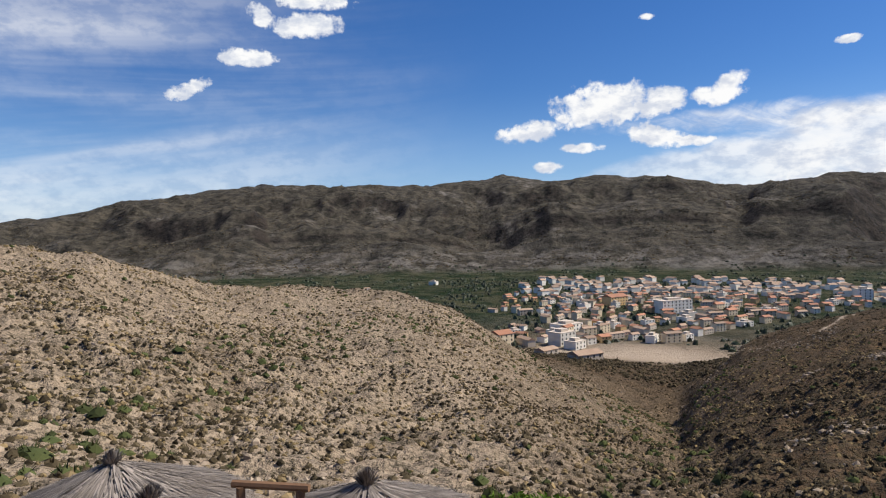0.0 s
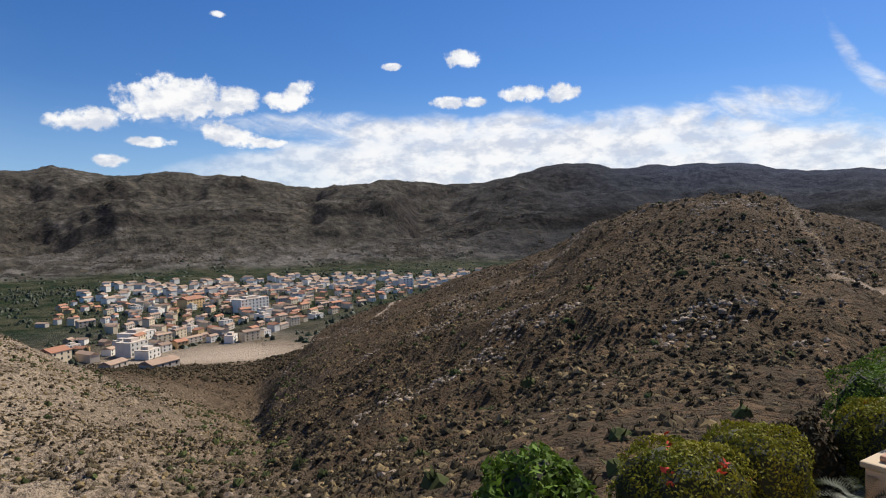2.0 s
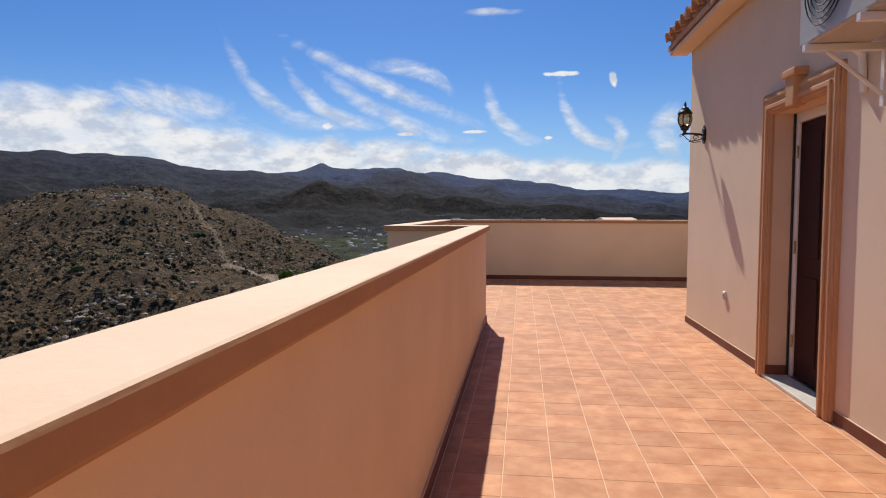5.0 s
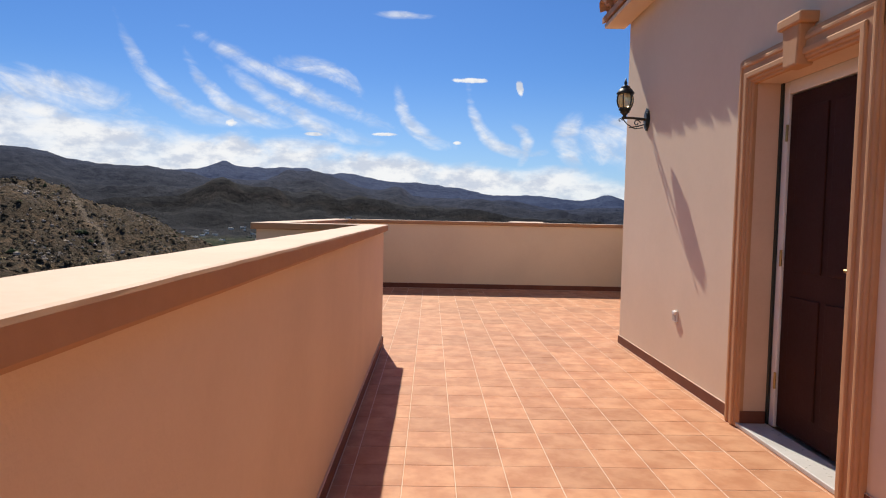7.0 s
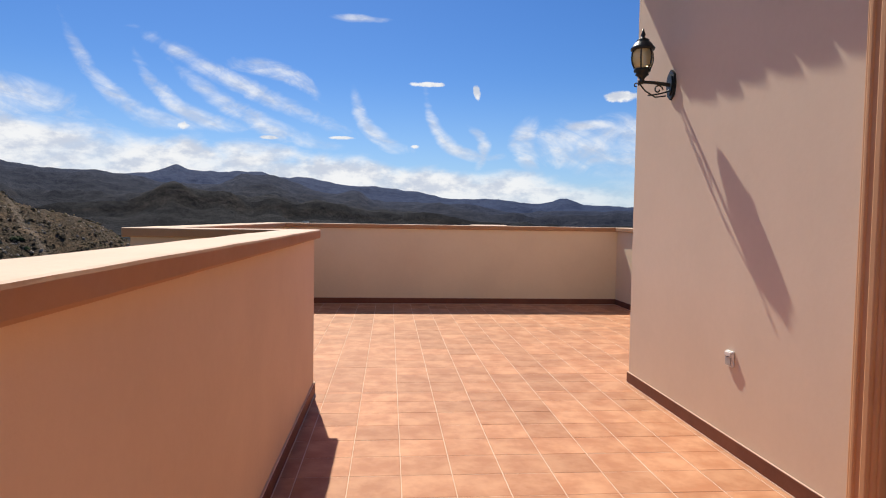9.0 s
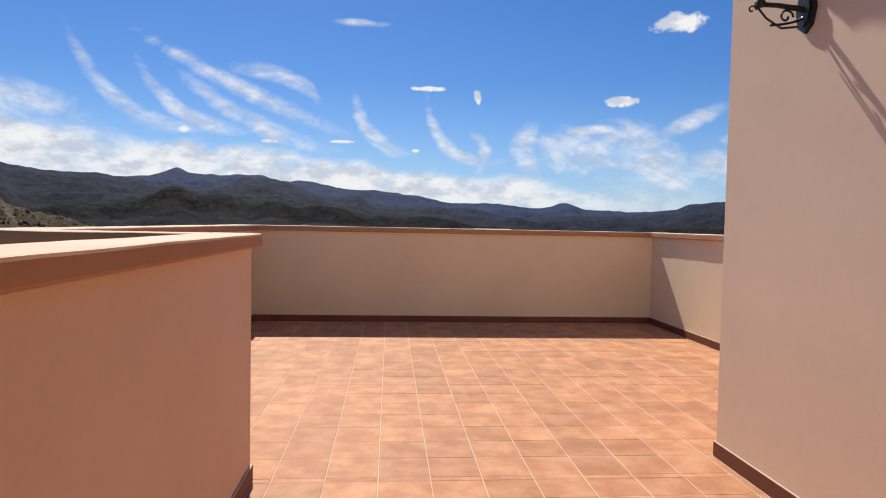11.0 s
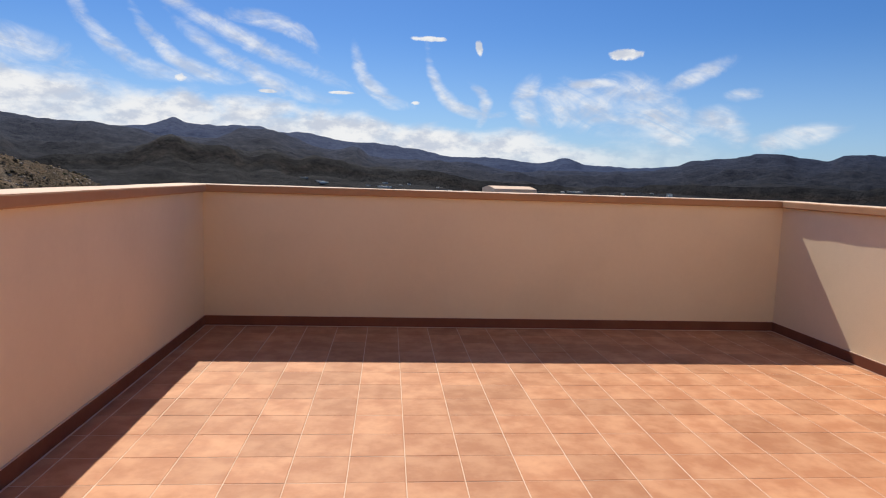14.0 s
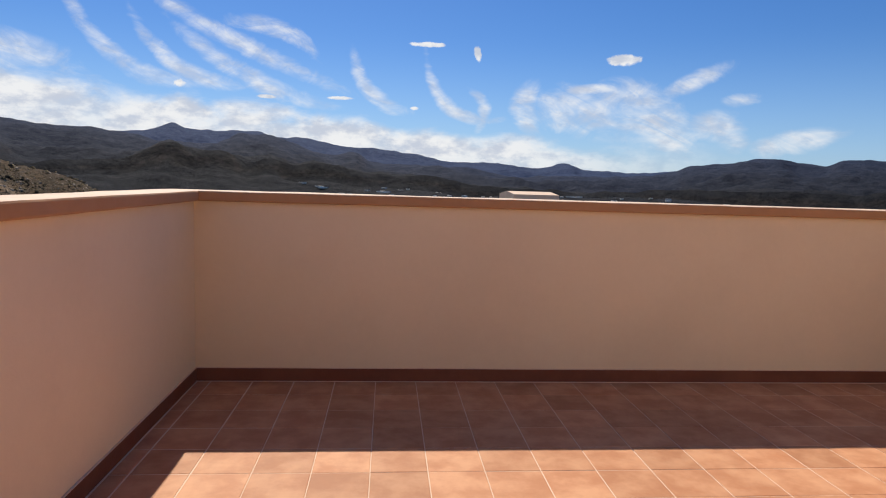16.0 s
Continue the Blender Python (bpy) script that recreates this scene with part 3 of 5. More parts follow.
def coping(parent, x0, x1, y0, y1):
    """Coping slabs in lengths, their hand-trowelled edges slightly wavy."""
    long_y = (y1 - y0) > (x1 - x0)
    lo, hi = (y0, y1) if long_y else (x0, x1)
    n = max(1, round((hi - lo) / 13.0))
    for i in range(n):
        a, b = lo + (hi - lo) * i / n + (0.0015 if i else 0), lo + (hi - lo) * (i + 1) / n
        bm = boxed(*((x0, x1, a, b) if long_y else (a, b, y0, y1)), TOP - 0.062, TOP, 0.010, 2)
        cuts = max(1, int((b - a) / 0.12))
        axis = Vector((0, 1, 0)) if long_y else Vector((1, 0, 0))
        for c in range(1, cuts):
            p = axis * (a + (b - a) * c / cuts)
            bmesh.ops.bisect_plane(bm, geom=bm.verts[:] + bm.edges[:] + bm.faces[:], plane_co=p, plane_no=axis)
        for v in bm.verts:
            w = noise.noise(Vector((v.co.x * 5, v.co.y * 5, v.co.z * 9))) * 0.004 + noise.noise(v.co * 21) * 0.0016
            if v.co.z > TOP - 0.035:
                v.co.z += w * 0.6
            side = Vector((1, 0, 0)) if long_y else Vector((0, 1, 0))
            v.co += side * w
        bm.normal_update()
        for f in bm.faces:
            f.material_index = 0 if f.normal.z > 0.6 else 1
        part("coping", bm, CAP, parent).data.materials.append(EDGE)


o = 0.045
w1 = run("wall_west", -WALL, 0, YB, 0, "peach rendered terrace parapet wall with flat coping")
coping(w1, -WALL - 0.022, o - 0.004, YB, o)
w2 = run("wall_return", XL - WALL, -WALL, -WALL, 0, "short return of the peach rendered parapet")
coping(w2, XL - WALL - o, -WALL - 0.024, -WALL - o, o)
w3 = run("wall_northwest", XL - WALL, XL, 0, YF, "cream rendered parapet wall beside the wide terrace", CREAM)
coping(w3, XL - WALL - o, XL + o, o + 0.002, YF - o)
w4 = run("wall_north", XL - WALL, XR + WALL, YF, YF + WALL, "cream rendered parapet wall closing the terrace", CREAM)
coping(w4, XL - WALL - o, XR + WALL + o, YF - o + 0.002, YF + WALL + o)
w5 = run("wall_northeast", XR, XR + WALL, YR, YF, "cream rendered parapet wall with a shadow across it", CREAM)
coping(w5, XR - o, XR + WALL + o, YR - o, YF - o)
w6 = run("wall_east", XR + WALL, 9.0, YR, YR + WALL, "peach rendered parapet wall running along the house end")
coping(w6, XR + WALL + o + 0.002, 9.0, YR - o, YR + WALL + o)
w7 = run("wall_south", 0, XH, YB, YB + WALL, "peach rendered parapet wall at the terrace end")
coping(w7, o + 0.002, XH, YB - o, YB + WALL + o)

# slab and storey below
bm = boxed(XL - WALL, XR + WALL, -0.2, YF + WALL, -0.35, -0.0018)
FLOOR = tagged(finish("floor", bm, GROUT), "terracotta tiled terrace floor with pale joints", "floor", kind="structure")
FLOOR_SOUTH = tagged(finish("floor_south", boxed(-WALL, XH + 0.3, YB, -0.2, -0.35, -0.0018), GROUT), "terracotta tiled terrace walkway with pale joints", "floor", kind="structure")
FLOOR_EAST = tagged(finish("floor_east", boxed(XR + WALL, 9.0, YH - 0.5, YR + WALL, -0.35, -0.0018), GROUT), "terracotta tiled terrace floor beside the house", "floor", kind="structure")
tagged(finish("wall_lower_storey", boxed(XL - WALL, 9.0, -WALL, YF + WALL, -6.0, -0.352), RENDER), "peach rendered lower storey wall", "wall", kind="structure")
tagged(finish("wall_lower_storey_south", boxed(-WALL, 9.0, YB, -WALL - 0.002, -6.0, -0.352), RENDER), "peach rendered lower storey wall", "wall", kind="structure")

# house wall with its door opening
DY0, DY1, DTOP = -3.30, -2.335, 2.13
house = [(XH, XH + 0.3, DY1, YH, -0.3, EAVE), (XH, XH + 0.3, YB, DY0, -0.3, EAVE), (XH, XH + 0.3, DY0, DY1, DTOP, EAVE), (XH, XH + 0.3, DY0, DY1, -0.3, -0.002)]
bm = bmesh.new()
for b in house:
    box(bm, *b)
tagged(finish("wall_house", bm, RENDER_HOUSE), "pale pink rendered house wall with a door opening", "wall", kind="structure")
tagged(finish("wall_house_end", boxed(XH + 0.302, 9.0, YH - 0.3, YH, -0.3, EAVE), RENDER_HOUSE), "pale pink rendered end wall of the house", "wall", kind="structure")
tagged(finish("wall_house_back", boxed(8.7, 9.0, YB, YH - 0.302, -0.3, EAVE), RENDER_HOUSE), "pale pink rendered back wall of the house", "wall", kind="structure")
tagged(finish("wall_house_south", boxed(XH + 0.302, 8.698, YB, YB + 0.3, -0.3, EAVE), RENDER_HOUSE), "pale pink rendered south wall of the house", "wall", kind="structure")
tagged(finish("ceiling", boxed(XH + 0.302, 8.698, YB + 0.302, YH - 0.302, 2.6, 2.7), WHITE), "plain white room ceiling", "ceiling", kind="structure")


# ---- house details ----
def door():
    d = empty("door_1", pose(XH, (DY0 + DY1) / 2, 0), "dark wooden door in a white frame with a stone sill", "door", kind="structure")
    h, t = (DY1 - DY0) / 2, DTOP
    bm = bmesh.new()
    for y0, y1, z0, z1 in ((-h + 0.002, -h + 0.075, 0.03, t - 0.002), (h - 0.075, h - 0.002, 0.03, t - 0.002), (-h + 0.077, h - 0.077, t - 0.08, t - 0.002)):
        box(bm, 0.155, 0.215, y0, y1, z0, z1, 0.006)
    part("door_frame", bm, WHITE, d, "white painted door frame")
    bm = boxed(0.17, 0.21, -h + 0.08, h - 0.08, 0.04, t - 0.085, 0.004)
    for z0, z1 in ((0.18, 0.85), (1.0, 1.95)):
        for y0, y1 in ((-h + 0.17, -0.03), (0.03, h - 0.17)):
            box(bm, 0.160, 0.172, y0, y1, z0, z1, 0.005)
    leaf = part("door_leaf", bm, DARK_WOOD, d, "dark brown panelled door leaf")
    for z in (0.32, 1.07, 1.82):
        bm = bmesh.new()
        tube(bm, [(0.150, h - 0.078, z - 0.05), (0.150, h - 0.078, z + 0.05)], 0.008)
        part("hinge", bm, BRASS, leaf, "brass hinge")
    bm = boxed(0.145, 0.168, -h + 0.11, -h + 0.15, 0.95, 1.13, 0.006)
    tube(bm, [(0.15, -h + 0.13, 1.05), (0.11, -h + 0.13, 1.05), (0.105, -h + 0.22, 1.05)], 0.009)
    part("door_handle", bm, BRASS, leaf, "brass lever handle")
    bm = boxed(-0.035, 0.153, -h - 0.05, h + 0.05, 0.0, 0.028, 0.006)
    part("door_sill", bm, MARBLE, d, "pale stone sill")
    bm = boxed(0.140, 0.153, h - 0.03, h - 0.004, 0.03, t - 0.004, 0.002)
    box(bm, 0.140, 0.153, -h + 0.004, -h + 0.03, 0.03, t - 0.004, 0.002)
    part("seal", bm, IRON, d, "black rubber seal")


def surround():
    """Moulded ochre architrave with a keystone."""
    d = empty("trim_door", pose(XH, (DY0 + DY1) / 2, 0), "ochre moulded door surround with a keystone", "trim", kind="structure")
    h = (DY1 - DY0) / 2
    for side in (-1, 1):
        bm = bmesh.new()
        for a, b, out in ((-0.004, 0.17, 0.028), (0.012, 0.155, 0.042), (0.03, 0.07, 0.056), (0.105, 0.135, 0.05)):
            y0, y1 = sorted((side * (h + a), side * (h + b)))
            box(bm, -out, 0.01, y0, y1, 0.0, DTOP + b, 0.009)
        part("jamb_moulding", bm, TRIM, d)
    bm = bmesh.new()
    for a, b, out in ((-0.004, 0.17, 0.0278), (0.012, 0.155, 0.0415), (0.03, 0.07, 0.0555), (0.105, 0.135, 0.0495)):
        box(bm, -out, 0.01, -h - b, h + b, DTOP + a, DTOP + b, 0.009)
    part("head_moulding", bm, TRIM, d)
    bm = bmesh.new()
    for z0, z1, w, out in ((DTOP - 0.02, DTOP + 0.20, 0.085, 0.085), (DTOP + 0.19, DTOP + 0.25, 0.115, 0.10)):
        box(bm, -out, 0.01, -w, w, z0, z1, 0.012)
    for v in bm.verts:
        v.co.y *= 0.78 + 0.9 * (v.co.z - DTOP + 0.02)
    part("keystone", bm, TRIM, d)
    # plastered reveals of the opening
    bm = bmesh.new()
    box(bm, 0.0, 0.153, h - 0.004, h - 0.0015, 0.03, DTOP - 0.002)
    box(bm, 0.0, 0.153, -h + 0.0015, -h + 0.004, 0.03, DTOP - 0.002)
    box(bm, 0.0, 0.153, -h + 0.006, h - 0.006, DTOP - 0.004, DTOP - 0.0015)
    part("reveal", bm, CAP, d, "pale ochre painted reveal")
    for y0, y1 in ((h - 0.014, h - 0.0045), (-h + 0.0045, -h + 0.014)):
        part("skirting_tile", boxed(-0.02, 0.138, y0, y1, 0.0285, 0.105, 0.002), SKIRT, d, "dark red skirting tile")


def lantern():
    """A wrought iron lantern on a scrolled arm, fixed to the wall."""
    L = empty("wall_lantern", pose(XH, -0.36, 2.20), "black iron wall lantern with yellowed glass on a scroll bracket", "wall lamp")
    bm = bmesh.new()
    for s, d0, d1 in ((1.0, -0.016, 0.0), (0.72, -0.026, -0.014)):
        vs = bmesh.ops.create_circle(bm, cap_ends=True, segments=8, radius=0.062 * s, matrix=Matrix.Translation((d0, 0, 0)) @ Matrix.Rotation(math.pi / 2, 4, "Y") @ Matrix.Diagonal((1.65, 1, 1, 1)))["verts"]
        ext = bmesh.ops.extrude_face_region(bm, geom=[f for f in bm.faces if all(v in vs for v in f.verts)])["geom"]
        bmesh.ops.translate(bm, vec=(d1 - d0, 0, 0), verts=[g for g in ext if isinstance(g, bmesh.types.BMVert)])
    part("wall_plate", bm, IRON, L)
    bm = bmesh.new()
    tube(bm, [(-0.02, 0, 0.0), (-0.14, 0, 0.012), (-0.24, 0, 0.012)], [0.014, 0.011, 0.011])
    pts = [(-0.02 - 0.075 + 0.075 * math.cos(a), 0, -0.03 - 0.045 * (1 - math.cos(a * 0.5)) - 0.02 * math.sin(a)) for a in np.linspace(0, math.pi, 8)]
    tube(bm, pts, 0.006, 6)
    spiral = [(-0.10 + (0.034 - 0.0022 * i) * math.cos(0.55 * i), 0, -0.035 + (0.034 - 0.0022 * i) * math.sin(0.55 * i)) for i in range(13)]
    tube(bm, spiral, 0.005, 6)
    tube(bm, [(-0.045, 0, -0.075), (-0.12, 0, -0.085), (-0.19, 0, -0.045), (-0.235, 0, 0.005)], 0.005, 6)
    curl = [(-0.255 + (0.02 - 0.0016 * i) * math.cos(0.6 * i), 0, -0.012 + (0.02 - 0.0016 * i) * math.sin(0.6 * i)) for i in range(10)]
    tube(bm, curl, 0.004, 6)
    part("arm", bm, IRON, L)
    X = -0.215
    bm = lathe([(0.012, 0.0), (0.02, 0.02), (0.014, 0.03), (0.03, 0.05), (0.046, 0.06), (0.04, 0.072), (0.056, 0.082), (0.056, 0.094), (0.05, 0.10)], 12)
    bmesh.ops.translate(bm, vec=(X, 0, 0), verts=bm.verts)
    part("base_cup", bm, IRON, L, smooth=True)
    prof = [(0.050, 0.10), (0.064, 0.13), (0.071, 0.165), (0.068, 0.20), (0.058, 0.225)]
    bm = lathe(prof, 12)
    bmesh.ops.translate(bm, vec=(X, 0, 0), verts=bm.verts)
    part("glass", bm, LAMP_GLASS, L, "yellowed ribbed glass", smooth=True)
    bm = bmesh.new()
    for i in range(6):
        c, s = math.cos(i * math.pi / 3), math.sin(i * math.pi / 3)
        tube(bm, [(X + (r + 0.004) * c, (r + 0.004) * s, z) for r, z in prof], 0.0055, 6)
    part("cage", bm, IRON, L)
    bm = lathe([(0.076, 0.222), (0.082, 0.232), (0.072, 0.246), (0.058, 0.268), (0.04, 0.282), (0.042, 0.292), (0.02, 0.302), (0.01, 0.312), (0.016, 0.325), (0.012, 0.34), (0.003, 0.368)], 12)
    bmesh.ops.translate(bm, vec=(X, 0, 0), verts=bm.verts)
    part("cap", bm, IRON, L, smooth=True)


def socket():
    s = empty("wall_socket", pose(XH, -1.22, 0.52), "small cream outdoor socket on the wall", "socket")
    part("housing", boxed(-0.016, 0.0, -0.034, 0.034, -0.045, 0.045, 0.005), WHITE, s)
    part("flap", boxed(-0.022, -0.016, -0.027, 0.027, -0.035, 0.012, 0.002), METAL_GREY, s, "grey spring flap")
    part("lip", boxed(-0.026, -0.016, -0.032, 0.032, 0.016, 0.04, 0.004), WHITE, s)


def air_conditioner():
    a = empty("air_conditioner", pose(2.0, -3.82, 2.25), "grey outdoor air conditioner unit on wall brackets", "air conditioner")
    bm = boxed(0.0, 0.33, -0.82, 0.0, 0.03, 0.60, 0.015)
    body = part("casing", bm, METAL_GREY, a)
    bm = bmesh.new()
    for i in range(7):
        r = 0.03 + 0.033 * i
        tube(bm, [(-0.012, -0.32 + r * math.cos(t), 0.315 + r * math.sin(t)) for t in np.linspace(0, 2 * math.pi, 21)], 0.004, 5)
    part("fan_grille", bm, IRON, body, "black wire fan grille")
    for y in (-0.12, -0.70):
        bm = boxed(-0.02, 0.43, y - 0.02, y + 0.02, -0.012, 0.028, 0.003)
        box(bm, 0.39, 0.43, y - 0.02, y + 0.02, -0.32, -0.014, 0.003)
        tube(bm, [(0.1, y, -0.01), (0.405, y, -0.26)], 0.012, 6)
        part("bracket", bm, WHITE, a, "white steel bracket")
    bm = bmesh.new()
    tube(bm, [(0.25, 0.0, 0.12), (0.27, 0.06, 0.12), (0.32, 0.10, 0.08), (0.40, 0.12, 0.02), (0.415, 0.12, -0.2)], 0.022, 8)
    part("pipe", bm, WHITE, a, "white lagged pipe")


def roof():
    """Low clay tile roof whose eave overhangs the walkway."""
    ys, ye, x0, z0, rise = YB - 0.3, 0.47, 2.165, EAVE + 0.10, math.tan(radians(17))
    R = empty("roof", pose(0, 0, 0), "terracotta barrel tile roof over the house", "roof", kind="structure")
    bm = bmesh.new()
    ridge = 5.7
    for xa, xb, za, zb in ((x0 + 0.03, ridge, z0, z0 + (ridge - x0) * rise), (ridge, 9.3, z0 + (ridge - x0) * rise, z0 - 0.02)):
        vs = [bm.verts.new(p) for p in ((xa, ys, za - 0.09), (xb, ys, zb - 0.09), (xb, ye, zb - 0.09), (xa, ye, za - 0.09), (xa, ys, za - 0.03), (xb, ys, zb - 0.03), (xb, ye, zb - 0.03), (xa, ye, za - 0.03))]
        for f in ((3, 2, 1, 0), (4, 5, 6, 7), (0, 1, 5, 4), (1, 2, 6, 5), (2, 3, 7, 6), (3, 0, 4, 7)):
            bm.faces.new([vs[i] for i in f])
    part("roof_slab", bm, ROOF_TILE, R)
    part("soffit", boxed(x0 + 0.05, XH - 0.002, ys, ye - 0.02, EAVE - 0.045, EAVE + 0.002, 0.01), RENDER_HOUSE, R, "rendered eave moulding")
    # gable infill
    bm = bmesh.new()
    pr = [(XH, EAVE + 0.003), (9.0, EAVE + 0.003), (8.9, EAVE + 0.02), (ridge, z0 + (ridge - x0) * rise - 0.1), (XH, z0 + (XH - x0) * rise - 0.1)]
    f = bm.faces.new([bm.verts.new((x, YH, z)) for x, z in pr])
    e = bmesh.ops.extrude_face_region(bm, geom=[f])["geom"]
    bmesh.ops.translate(bm, vec=(0, -0.25, 0), verts=[g for g in e if isinstance(g, bmesh.types.BMVert)])
    bmesh.ops.recalc_face_normals(bm, faces=bm.faces)
    part("gable", bm, RENDER_HOUSE, R)
    # one barrel tile: a tapering half pipe with thickness
    def half_pipe(up):
        bm = bmesh.new()
        rows = []
        for xx, r in ((0.0, 0.098 if up else 0.084), (0.42, 0.080 if up else 0.096)):
            for rr in (r, r - 0.012):
                rows.append([bm.verts.new((xx, rr * math.cos(t), (rr * math.sin(t) if up else -rr * math.sin(t) + 0.055))) for t in np.linspace(0, math.pi, 7)])
        o0, i0, o1, i1 = rows
        for a, b in ((o0, o1), (i1, i0), (i0, o0), (o1, i1)):
            for j in range(6):
                bm.faces.new((a[j], a[j + 1], b[j + 1], b[j]))
        bm.faces.new((o0[0], o1[0], i1[0], i0[0])), bm.faces.new((i0[-1], i1[-1], o1[-1], o0[-1]))
        bmesh.ops.recalc_face_normals(bm, faces=bm.faces)
        me = bpy.data.meshes.new("roof_tile")
        bm.to_mesh(me)
        bm.free()
        me.materials.append(ROOF_TILE)
        return me
    cover, pan = half_pipe(True), half_pipe(False)
    tilt = Matrix.Rotation(-math.atan(rise), 4, "Y")
    n = int((ye - ys) / 0.25)
    for i in range(n):
        for row in range(2 if i < 26 else 1):
            for me, dy, dz, dx in ((cover, 0.0, 0.03, 0.0), (pan, 0.125, -0.028, 0.035)):
                t = new("roof_tile", me)
                t.parent = R
                j = random.uniform(-0.012, 0.012)
                t.matrix_basis = Matrix.Translation((x0 + 0.005 + dx + j * 0.5 + row * 0.37, ye - 0.09 - i * 0.25 - dy, z0 + dz + row * (0.37 * rise + 0.012))) @ tilt @ Matrix.Rotation(random.uniform(-0.03, 0.03), 4, "Z")


BRASS = material("worn_brass", (0.45, 0.32, 0.13), (0.3, 0.2, 0.08), 20, 80, 0.35, 0.1, 60, metal=0.9)
LAMP_GLASS = material("amber_glass", (0.80, 0.66, 0.32), (0.85, 0.75, 0.45), 8, 40, 0.18, 0.1, 40)
LAMP_GLASS.node_tree.nodes["Principled BSDF"].inputs["Transmission Weight"].default_value = 0.6
door(), surround(), lantern(), socket(), air_conditioner(), roof()


# skirting along the foot of the walls
def skirting(name, x0, x1, y0, y1):
    s = tagged(finish(name, boxed(x0, x1, y0, y1, 0.004, 0.085, 0.003, 1), SKIRT), "dark red skirting tiles", "skirting", kind="structure")
    g = 0.004
    part("joint", boxed(x0 - g, x1 + g, y0 - g, y1 + g, 0.0, 0.0035), GROUT, s, "pale joint at the foot")
    part("joint", boxed(x0 + 0.001, x1 - 0.001, y0 + 0.001, y1 - 0.001, 0.085, 0.088), GROUT, s, "pale joint along the top")


k_ = 0.012
skirting("baseboard_west", 0.0015, k_, YB + WALL, 0.0)
skirting("baseboard_return", XL + k_, k_, 0.0015, k_)
skirting("baseboard_northwest", XL + 0.0015, XL + k_, k_ + 0.002, YF - k_)
skirting("baseboard_north", XL + 0.002, XR - 0.002, YF - k_, YF - 0.0015)
skirting("baseboard_northeast", XR - k_, XR - 0.0015, YR - k_, YF - k_ - 0.002)
skirting("baseboard_east", XR, 9.0, YR - k_, YR - 0.0015)
skirting("baseboard_house", XH - k_, XH - 0.0015, DY1 + 0.172, YH + k_)
skirting("baseboard_house_south", XH - k_, XH - 0.0015, YB + WALL, DY0 - 0.172)
skirting("baseboard_house_end", XH + 0.002, 9.0, YH + 0.0015, YH + k_)


# ---- garden and hillside ----
def sheet(name, verts, faces, mat, smooth=False):
    me = bpy.data.meshes.new(name)
    verts, faces = np.asarray(verts, np.float32), np.asarray(faces, np.int32)
    me.vertices.add(len(verts))
    me.vertices.foreach_set("co", verts.ravel())
    n = faces.shape[1]
    me.loops.add(faces.size)
    me.loops.foreach_set("vertex_index", faces.ravel())
    me.polygons.add(len(faces))
    me.polygons.foreach_set("loop_start", np.arange(0, faces.size, n, dtype=np.int32))
    me.polygons.foreach_set("loop_total", np.full(len(faces), n, np.int32))
    if smooth:
        me.polygons.foreach_set("use_smooth", np.ones(len(faces), bool))
    me.materials.append(mat)
    me.update(calc_edges=True)
    if not smooth:
        me.shade_flat()
    me.validate()
    return me


def scatter(name, protos, places, scales, rng, mat, lean=0.0):
    """Many turned and scaled copies of a few small shapes, in one mesh."""
    V, F, base = [], [], 0
    pick = rng.randint(0, len(protos), len(places))
    for i, (v, f) in enumerate(protos):
        m = pick == i
        if not m.any():
            continue
        p, s = places[m], scales[m]
        a = rng.rand(m.sum()) * 2 * math.pi
        c, n = np.cos(a), np.sin(a)
        q = v[None] * s[:, None, :]
        w = np.stack([q[..., 0] * c[:, None] - q[..., 1] * n[:, None], q[..., 0] * n[:, None] + q[..., 1] * c[:, None], q[..., 2]], 2) + p[:, None]
        V.append(w.reshape(-1, 3))
        F.append((f[None] + (np.arange(m.sum()) * len(v))[:, None, None]).reshape(-1, 3) + base)
        base += m.sum() * len(v)
    return new(name, sheet(name, np.concatenate(V), np.concatenate(F), mat))


def shrub_shape(rng, blades=8, core=True, sides=5):
    """A dry tussock: a lumpy core bristling with short twigs; about one metre across."""
    V, F = [], []
    if core:
        top = len(V)
        V.append((0, 0, 0.42))
        n = sides
        for ring, (r, z) in enumerate(((0.26, 0.30), (0.40, 0.02))):
            for i in range(n):
                a = 2 * math.pi * (i + 0.5 * ring) / n
                j = rng.uniform(0.7, 1.25)
                V.append((r * j * math.cos(a), r * j * math.sin(a), z * rng.uniform(0.7, 1.2)))
        for i in range(n):
            F.append((0, 1 + i, 1 + (i + 1) % n))
            F.append((1 + i, 1 + n + i, 1 + (i + 1) % n)), F.append((1 + (i + 1) % n, 1 + n + i, 1 + n + (i + 1) % n))
    for i in range(blades):
        a, t = rng.uniform(0, 2 * math.pi), rng.uniform(0.15, 1.2)
        d = np.array((math.cos(a) * math.sin(t), math.sin(a) * math.sin(t), math.cos(t)))
        s = np.array((-math.sin(a), math.cos(a), 0)) * rng.uniform(0.04, 0.09)
        b, l = d * 0.18, rng.uniform(0.5, 0.72)
        k = len(V)
        V += [tuple(b - s), tuple(b + s), tuple(d * l)]
        F.append((k, k + 1, k + 2))
    return np.array(V), np.array(F)


